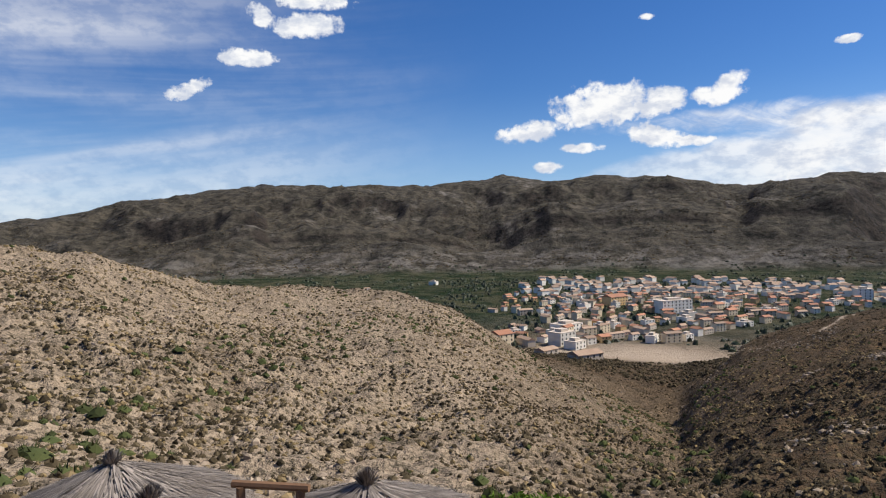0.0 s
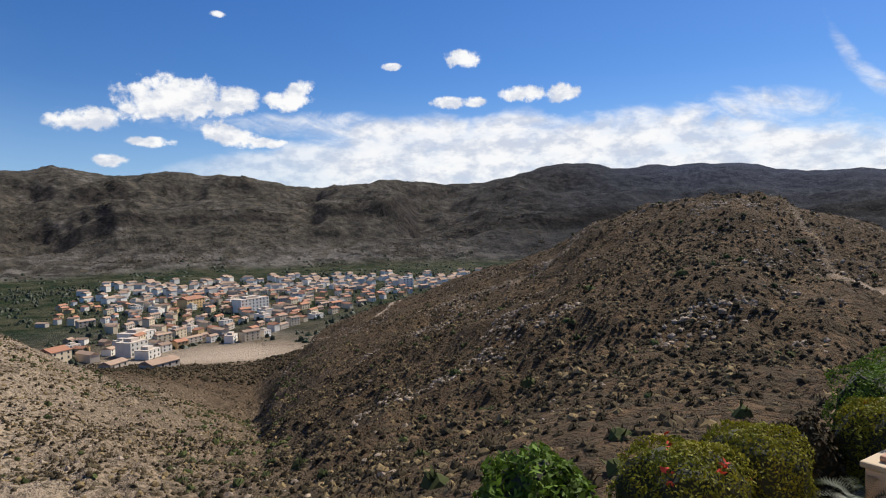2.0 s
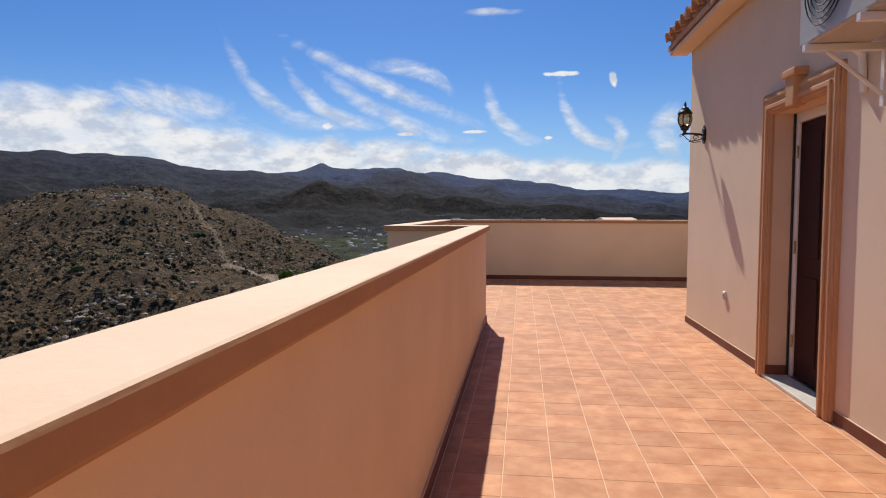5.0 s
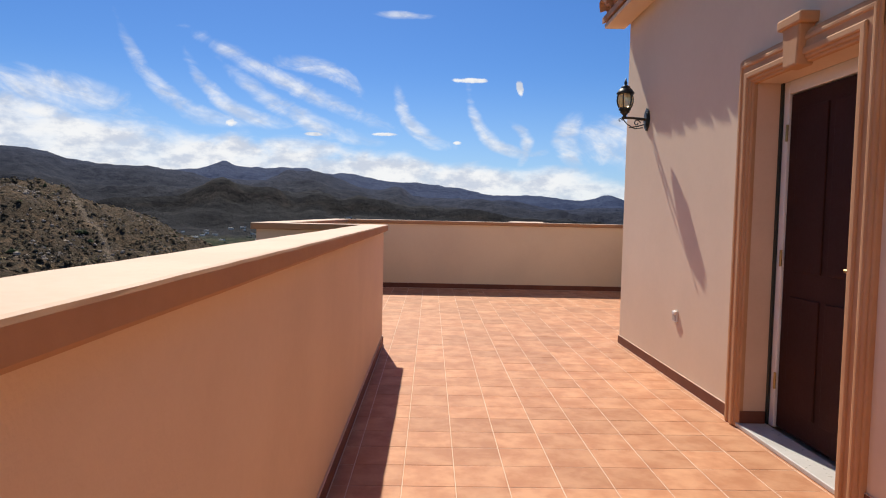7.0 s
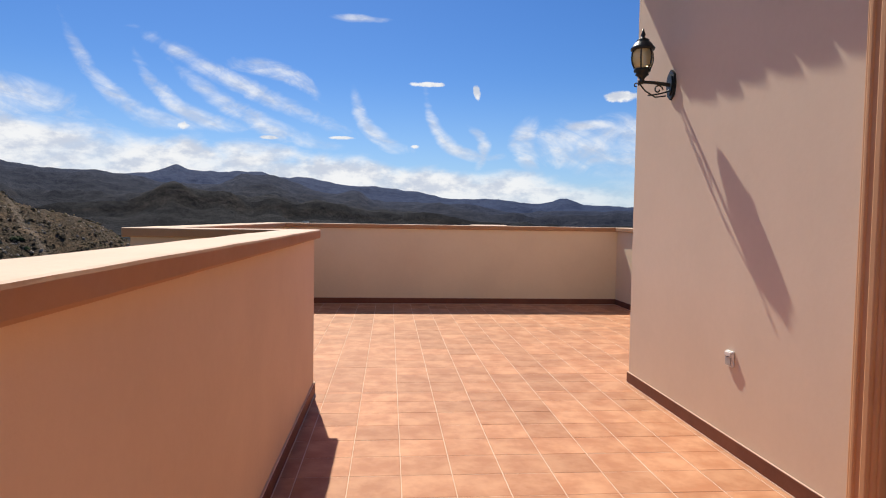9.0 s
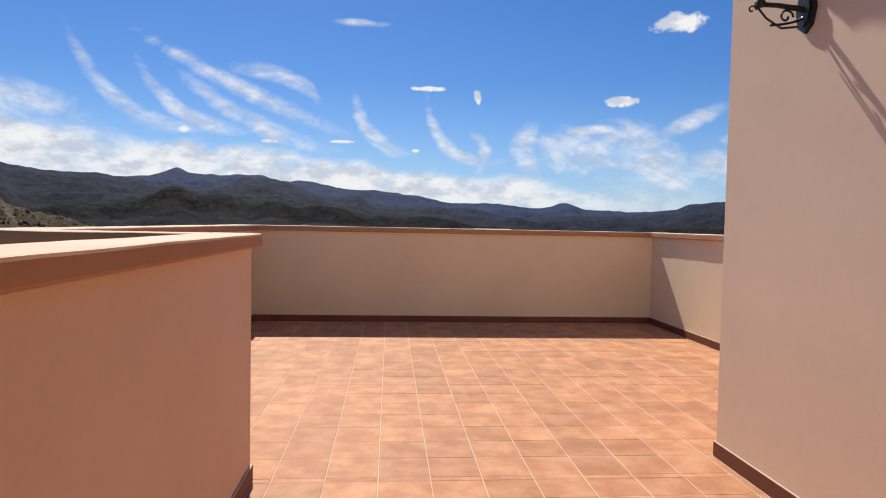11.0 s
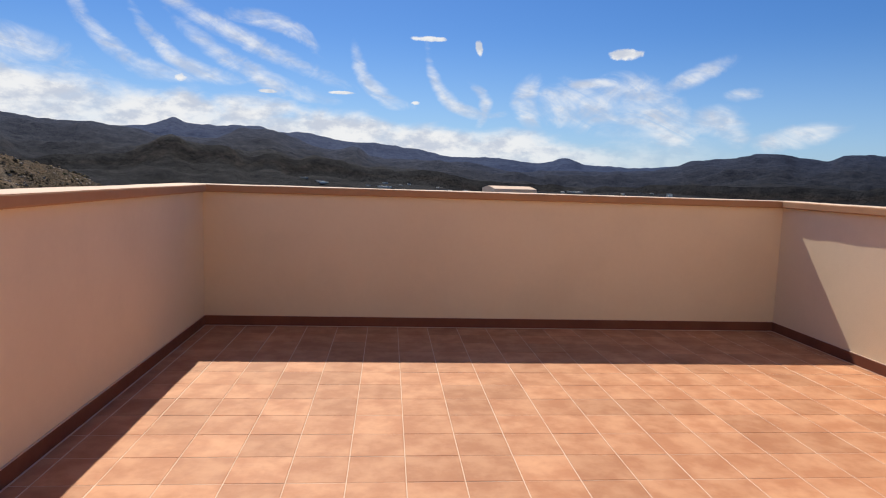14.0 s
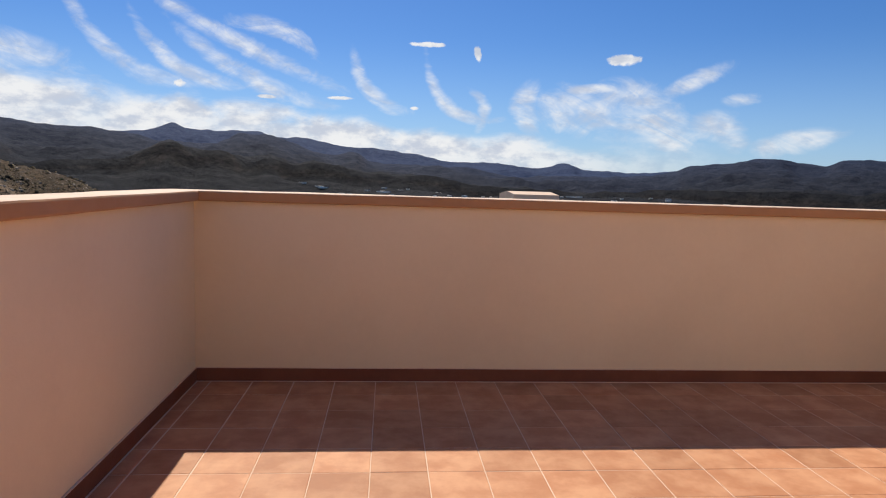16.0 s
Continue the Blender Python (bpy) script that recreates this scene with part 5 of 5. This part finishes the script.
def prism(bm, w, d, z, rise, over=0.35):
    """A gable roof with thickness."""
    a, b, t = w / 2 + over, d / 2 + over, 0.25
    vs = [bm.verts.new(p) for p in ((-a, -b, z), (a, -b, z), (a, b, z), (-a, b, z), (-a, 0, z + rise), (a, 0, z + rise),
                                    (-a, -b, z + t), (a, -b, z + t), (a, b, z + t), (-a, b, z + t), (-a, 0, z + rise + t), (a, 0, z + rise + t))]
    for f in ((3, 2, 1, 0), (6, 7, 11, 10), (8, 9, 10, 11), (0, 1, 7, 6), (2, 3, 9, 8), (0, 6, 10, 9, 3, ), (1, 2, 8, 11, 7)):
        bm.faces.new([vs[i] for i in f])
    bmesh.ops.recalc_face_normals(bm, faces=bm.faces)
    return bm


def town_house(w, d, storeys, wall, roof, label, gable=True):
    h = 3.0 * storeys
    H = empty("house", pose(0, 0, -900), label, "house", "houses of the town")
    part("wall", boxed(-w / 2, w / 2, -d / 2, d / 2, -4.0, h), wall, H)
    if gable:
        part("roof", prism(bmesh.new(), w, d, h + 0.002, d * 0.2), roof, H)
    else:
        bm = boxed(-w / 2 - 0.1, w / 2 + 0.1, -d / 2 - 0.1, d / 2 + 0.1, h + 0.002, h + 0.35)
        box(bm, -w / 4, w / 5, -d / 4, d / 4, h + 0.352, h + 2.4)
        part("roof", bm, roof, H)
    n = max(2, int(w / 4))
    for s in range(storeys):
        for i in range(n):
            x = -w / 2 + (i + 0.5) * w / n
            part("window", boxed(x - 0.6, x + 0.6, -d / 2 - 0.05, -d / 2 + 0.1, 1.0 + 3 * s, 2.5 + 3 * s), GLASS, H)
    part("window", boxed(w / 2 - 0.1, w / 2 + 0.05, -0.6, 0.6, 1.0 + 3 * (storeys - 1), 2.5 + 3 * (storeys - 1)), GLASS, H)
    return H


def place_houses():
    rng = np.random.RandomState(77)
    kinds = [
        town_house(11, 9, 2, WALLS[0], CLAY[0], "white rendered house with a clay tile roof"),
        town_house(13, 9, 2, WALLS[1], CLAY[0], "cream rendered house with a clay tile roof"),
        town_house(10, 10, 1, WALLS[3], CLAY[1], "low pink house with a faded tile roof"),
        town_house(12, 10, 2, WALLS[2], CLAY[0], "ochre house with an orange tile roof"),
        town_house(12, 10, 2, WALLS[0], FLAT, "white house with a flat roof", False),
        town_house(14, 8, 3, WALLS[1], CLAY[1], "tall cream town house with a tile roof"),
        town_house(16, 9, 2, WALLS[4], CLAY[1], "grey terraced house with a faded tile roof"),
        town_house(9, 9, 2, WALLS[0], CLAY[1], "small white house with a faded tile roof"),
    ]
    # larger buildings that stand out
    fixed = [
        (town_house(34, 13, 4, WALLS[0], FLAT, "white four storey apartment block", False), 74.2, 640, 40),
        (town_house(24, 14, 3, WALLS[2], CLAY[0], "ochre civic building with an orange roof"), 79.0, 700, 45),
        (town_house(22, 16, 2, WALLS[0], FLAT, "bright white flat roofed hall", False), 83.2, 520, 50),
        (town_house(16, 12, 3, WALLS[0], FLAT, "white house with stacked balconies", False), 83.6, 462, 48),
        (town_house(14, 12, 3, WALLS[1], CLAY[0], "cream villa with a clay tile roof"), 89.0, 455, 40),
        (town_house(18, 10, 1, WALLS[4], CLAY[1], "low grey tiled shed by the gully"), 81.6, 372, 40),
        (town_house(14, 8, 1, WALLS[4], CLAY[1], "low tiled house by the gully"), 85.0, 405, 50),
        (town_house(14, 10, 4, WALLS[0], FLAT, "white tower house at the town edge", False), 60.6, 800, 25),
    ]
    taken, beyond = [], []

    def put(ob, a, r, turn, first=False, size=(1, 1, 1)):
        x, y = HUB[0] - r * math.sin(radians(a)), HUB[1] + r * math.cos(radians(a))
        z = float(terrain(np.array([x]), np.array([y]))[0])
        m = pose(x, y, z, 0, 0, a + turn) @ Matrix.Diagonal((*size, 1))
        taken.append((x, y))
        if first:
            ob.matrix_basis = m
        else:
            copy_thing(ob, m)

    for ob, a, r, turn in fixed:
        put(ob, a, r, turn, True)
    used = set()
    n = 0
    r = 452.0
    while r < 1010:
        lo = 76 - (r - 450) * 0.055 if r < 850 else 54
        hi = 88 if r < 640 else 90 - (r - 640) * 0.012
        a = max(lo, 52)
        while a < hi:
            aa, rr = a + rng.normal(0, 0.25), r + rng.normal(0, 5)
            x, y = HUB[0] - rr * math.sin(radians(aa)), HUB[1] + rr * math.cos(radians(aa))
            thin = 0.93 if (a < 84 and r < 900) else 0.5
            if rng.rand() < thin and float(bare(np.array([aa]), np.array([rr]))[0]) < 0.2 and all((x - p) ** 2 + (y - q) ** 2 > 11.0 ** 2 for p, q in taken):
                i = rng.randint(len(kinds))
                if n >= 262:
                    taken.append((x, y))
                    beyond.append((x, y, aa + rng.choice([48, 138, 40, 58]), rng.uniform(8, 14), rng.uniform(7, 10), rng.uniform(4, 8)))
                    a += math.degrees(13.5 / r)
                    continue
                put(kinds[i], aa, rr, rng.choice([48, 138, 40, 58, 130]) + rng.normal(0, 8), i not in used, (rng.uniform(0.55, 1.05), rng.uniform(0.6, 1.0), rng.uniform(0.7, 1.0)))
                used.add(i)
                n += 1
            a += math.degrees(13.5 / r)
        r += 15.0 + (r - 450) * 0.02
    for a, r in ((15.2, 158), (22.0, 330), (19.0, 420), (17.0, 500), (24.0, 560), (21.0, 640), (14.5, 520), (18.0, 720), (12.5, 640), (26.0, 700), (97.0, 760), (101.0, 900), (95.0, 980)):
        put(kinds[rng.choice([0, 4, 7])], a, r, rng.uniform(0, 180))
    x, y, turn, w, d, h = np.array(beyond).T
    z, t = terrain(x, y), np.radians(turn)

    def stand(shape):
        """The shape's corners, in shares of width, depth and height, at every house."""
        q = np.array(shape, float)[None] * np.stack([w, d, h], 1)[:, None]
        c, n = np.cos(t)[:, None], np.sin(t)[:, None]
        return np.stack([q[..., 0] * c - q[..., 1] * n + x[:, None], q[..., 0] * n + q[..., 1] * c + y[:, None], q[..., 2] + z[:, None]], 2).reshape(-1, 3)

    body = stand([(i, j, k) for k in (-0.5, 1) for i, j in ((-0.5, -0.5), (0.5, -0.5), (0.5, 0.5), (-0.5, 0.5))])
    lid = stand([(-0.54, -0.54, 1.0), (0.54, -0.54, 1.0), (0.54, 0.54, 1.0), (-0.54, 0.54, 1.0), (-0.54, 0, 1.32), (0.54, 0, 1.32)])
    quads = np.array([(0, 1, 5, 4), (1, 2, 6, 5), (2, 3, 7, 6), (3, 0, 4, 7)])
    tris = np.array([(0, 1, 5), (0, 5, 4), (2, 3, 4), (2, 4, 5), (3, 0, 4), (1, 2, 5)])
    many = np.arange(len(x))[:, None, None]
    F = empty("far_houses", pose(0, 0, 0), "pale tile roofed houses at the far side of town", "houses", kind="stuff")
    for name, v, f, mat in (("wall", body, (quads[None] + many * 8).reshape(-1, 4), WALLS[0]), ("roof", lid, (tris[None] + many * 6).reshape(-1, 3), CLAY[1])):
        o = new(name, sheet(name, v, f, mat))
        o.parent = F


place_houses()


def valley_planting():
    rng = np.random.RandomState(5)
    shapes = [shrub_shape(rng, 8) for _ in range(5)]
    low = [shrub_shape(rng, 2, sides=4) for _ in range(5)]
    a = np.radians(np.concatenate([rng.uniform(48, 128, 2600), rng.uniform(-30, 40, 900)]))
    r = np.sqrt(rng.uniform(0, 1, len(a)) * (1330 ** 2 - 430 ** 2) + 430 ** 2)
    x, y = HUB[0] - r * np.sin(a), HUB[1] + r * np.cos(a)
    ok = (fbm(x / 70, y / 35, 3) > 0.0) & (bare(np.degrees(a), r) < 0.2)
    p = np.stack([x, y, terrain(x, y) - 0.3], 1)[ok]
    s = rng.uniform(3.0, 8.5, (len(p), 1)) * np.array([[1.1, 1.1, 1.0]])
    tagged(scatter("valley_trees", shapes, p, s, rng, LEAF_DARK), "dark green trees and groves over the valley floor", "trees", kind="stuff")
    a = np.radians(rng.uniform(54, 94, 1500))
    r = np.sqrt(rng.uniform(0, 1, len(a)) * (1050 ** 2 - 440 ** 2) + 440 ** 2)
    x, y = HUB[0] - r * np.sin(a), HUB[1] + r * np.cos(a)
    ok = (bare(np.degrees(a), r) < 0.2) & (fbm(x / 50, y / 50, 2) > -0.1)
    p = np.stack([x, y, terrain(x, y) - 0.3], 1)[ok]
    s = rng.uniform(3.0, 7.5, (len(p), 1)) * np.array([[0.9, 0.9, 1.5]])
    tagged(scatter("town_trees", shapes, p, s, rng, LEAF_DARK), "dark garden trees among the town houses", "trees", kind="stuff")
    # scrub and boulders over the far slopes
    a = np.radians(rng.uniform(48, 132, 20000))
    r = rng.uniform(1300, 2700, len(a))
    x, y = HUB[0] - r * np.sin(a), HUB[1] + r * np.cos(a)
    ok = fbm(x / 90, y / 90, 4) > -0.02
    p = np.stack([x, y, terrain(x, y) - 0.5], 1)[ok]
    s = rng.uniform(3.0, 8.0, (len(p), 1)) * np.array([[1.3, 1.3, 0.6]])
    tagged(scatter("far_scrub", low, p, s, rng, SCRUB), "dark scrub over the distant mountain slopes", "scrub", kind="stuff")
    # pale farm buildings and greenhouses far down the plain
    n = 420
    a = np.radians(np.concatenate([rng.uniform(-38, 8, 230), rng.uniform(8, 34, 190)]))
    r = np.concatenate([rng.uniform(1000, 1560, 230), rng.uniform(650, 1400, 190)])
    x, y = HUB[0] - r * np.sin(a), HUB[1] + r * np.cos(a)
    cube = np.array([(i, j, k) for k in (0, 1) for j in (-0.5, 0.5) for i in (-0.5, 0.5)], float)
    tri = np.array([(4, 5, 7), (4, 7, 6), (0, 1, 5), (0, 5, 4), (1, 3, 7), (1, 7, 5), (3, 2, 6), (3, 6, 7), (2, 0, 4), (2, 4, 6)])
    p = np.stack([x, y, terrain(x, y) - 1.0], 1)
    s = np.stack([rng.uniform(6, 22, n) * np.where(r < 1450, 0.6, 1), rng.uniform(5, 9, n), rng.uniform(2.6, 3.4, n)], 1)
    tagged(scatter("far_buildings", [(cube, tri)], p, s, rng, WALLS[0]), "pale farm buildings scattered across the far plain", "buildings", kind="stuff")


valley_planting()


# power line over the southern valley
def pylon(a, r, h):
    x, y = HUB[0] - r * math.sin(radians(a)), HUB[1] + r * math.cos(radians(a))
    z = float(terrain(np.array([x]), np.array([y]))[0])
    P = empty("pylon", pose(x, y, z, 0, 0, a + 60), "grey lattice power pylon in the valley", "pylon", "pylons of the power line")
    bm = bmesh.new()
    w = h * 0.07
    for sx in (-1, 1):
        for sy in (-1, 1):
            tube(bm, [(sx * w, sy * w, -2), (sx * w * 0.25, sy * w * 0.25, h)], 0.14, 5)
    for i in range(8):
        z0, z1 = h * i / 8, h * (i + 1) / 8
        f0, f1 = 1 - 0.75 * i / 8, 1 - 0.75 * (i + 1) / 8
        for s in (-1, 1):
            tube(bm, [(-w * f0, s * w * f0, z0), (w * f1, s * w * f1, z1)], 0.07, 4)
            tube(bm, [(s * w * f0, w * f0, z0), (s * w * f1, -w * f1, z1)], 0.07, 4)
    part("tower", bm, METAL_GREY, P)
    for k in (0.78, 0.9):
        part("crossarm", boxed(-h * 0.14, h * 0.14, -0.15, 0.15, h * k, h * k + 0.3), METAL_GREY, P)
    return Vector((x, y, z + h * 0.9))


tops = [pylon(13.9, 330, 46), pylon(26.9, 520, 70), pylon(2.5, 420, 50), pylon(-14, 640, 60)]
for i, j in ((1, 0), (0, 2), (2, 3)):
    for off in (-4.5, 4.5):
        A, B = tops[i] + Vector((off * 0.5, off, 0)), tops[j] + Vector((off * 0.5, off, 0))
        bm = bmesh.new()
        tube(bm, [A.lerp(B, t) - Vector((0, 0, 22 * 4 * t * (1 - t) * 0.5)) for t in np.linspace(0, 1, 15)], 0.10, 4)
        tagged(finish("power_cable", bm, METAL_GREY), "grey power cable sagging between pylons", "cable", "cables of the power line")

# top of a lower outbuilding past the parapet
N = empty("outbuilding", pose(4.3, 19.5, -3.25, 0, 0, 8), "low cream outbuilding with a tiled roof edge", "building")
part("wall", boxed(-0.7, 0.55, -0.6, 0.6, 0.0, 4.0, 0.02), CREAM, N)
part("roof", prism(bmesh.new(), 1.25, 1.2, 4.002, 0.08, 0.06), CAP, N)


# ---- floor tiles ----
PITCH, OFF_X, OFF_Y = 0.2545, 0.095, 0.05


def tile_mesh(w, d):
    bm = boxed(0, w, 0, d, -0.006, 0.0)
    top = [f for f in bm.faces if f.normal.z > 0.5]
    bmesh.ops.inset_region(bm, faces=top, thickness=0.004, depth=0.0)
    for v in bm.verts:
        if v.co.z > -0.001 and (v.co.x < 0.002 or v.co.x > w - 0.002 or v.co.y < 0.002 or v.co.y > d - 0.002):
            v.co.z -= 0.0011
    me = bpy.data.meshes.new("tile")
    bm.to_mesh(me)
    bm.free()
    me.materials.append(TILE)
    return me


GAP, GAP_Y = 0.0048, 0.0036     # joints along and across the walk
FULL = tile_mesh(PITCH - GAP, PITCH - GAP_Y)


def lay(parent, x0, x1, y0, y1, near, limit=300):
    """Tiles over a rectangle; the nearest stretch piece by piece, the rest joined."""
    cells = []
    for i in range(math.floor((x0 - OFF_X) / PITCH), math.ceil((x1 - OFF_X) / PITCH)):
        for j in range(math.floor((y0 - OFF_Y) / PITCH), math.ceil((y1 - OFF_Y) / PITCH)):
            a, b = max(x0, OFF_X + i * PITCH), min(x1, OFF_X + (i + 1) * PITCH - GAP)
            c, d = max(y0, OFF_Y + j * PITCH), min(y1, OFF_Y + (j + 1) * PITCH - GAP_Y)
            if b - a > 0.02 and d - c > 0.02:
                cells.append((a, b, c, d))
    cells.sort(key=lambda q: (q[0] - near[0]) ** 2 + 0.4 * (q[2] - near[1]) ** 2)
    for a, b, c, d in cells[:limit]:
        whole = b - a > PITCH - GAP - 0.001 and d - c > PITCH - GAP_Y - 0.001
        t = new("tile", FULL if whole else tile_mesh(b - a, d - c))
        t.parent = parent
        t.matrix_basis = Matrix.Translation((a, c, random.uniform(-0.0006, 0.0006)))
    if cells[limit:]:
        V, F = [], []
        for a, b, c, d in cells[limit:]:
            k = len(V)
            V += [(a, c, -0.006), (b, c, -0.006), (b, d, -0.006), (a, d, -0.006), (a + 0.003, c + 0.003, 0), (b - 0.003, c + 0.003, 0), (b - 0.003, d - 0.003, 0), (a + 0.003, d - 0.003, 0)]
            F += [(k + 4, k + 5, k + 6, k + 7), (k, k + 1, k + 5, k + 4), (k + 1, k + 2, k + 6, k + 5), (k + 2, k + 3, k + 7, k + 6), (k + 3, k, k + 4, k + 7)]
        o = tagged(new("tiles_rest", sheet("tiles_rest", V, F, TILE)), "terracotta floor tiles", kind="stuff")
        o.parent = parent


lay(FLOOR, XL, XR, 0.001, YF, (1.2, 2.4))
lay(FLOOR_SOUTH, 0.0, XH, YB + WALL, 0.0, (1.2, -2.5))
lay(FLOOR_EAST, XR, 9.0, YH, YR, (4.0, 1.5), 100)
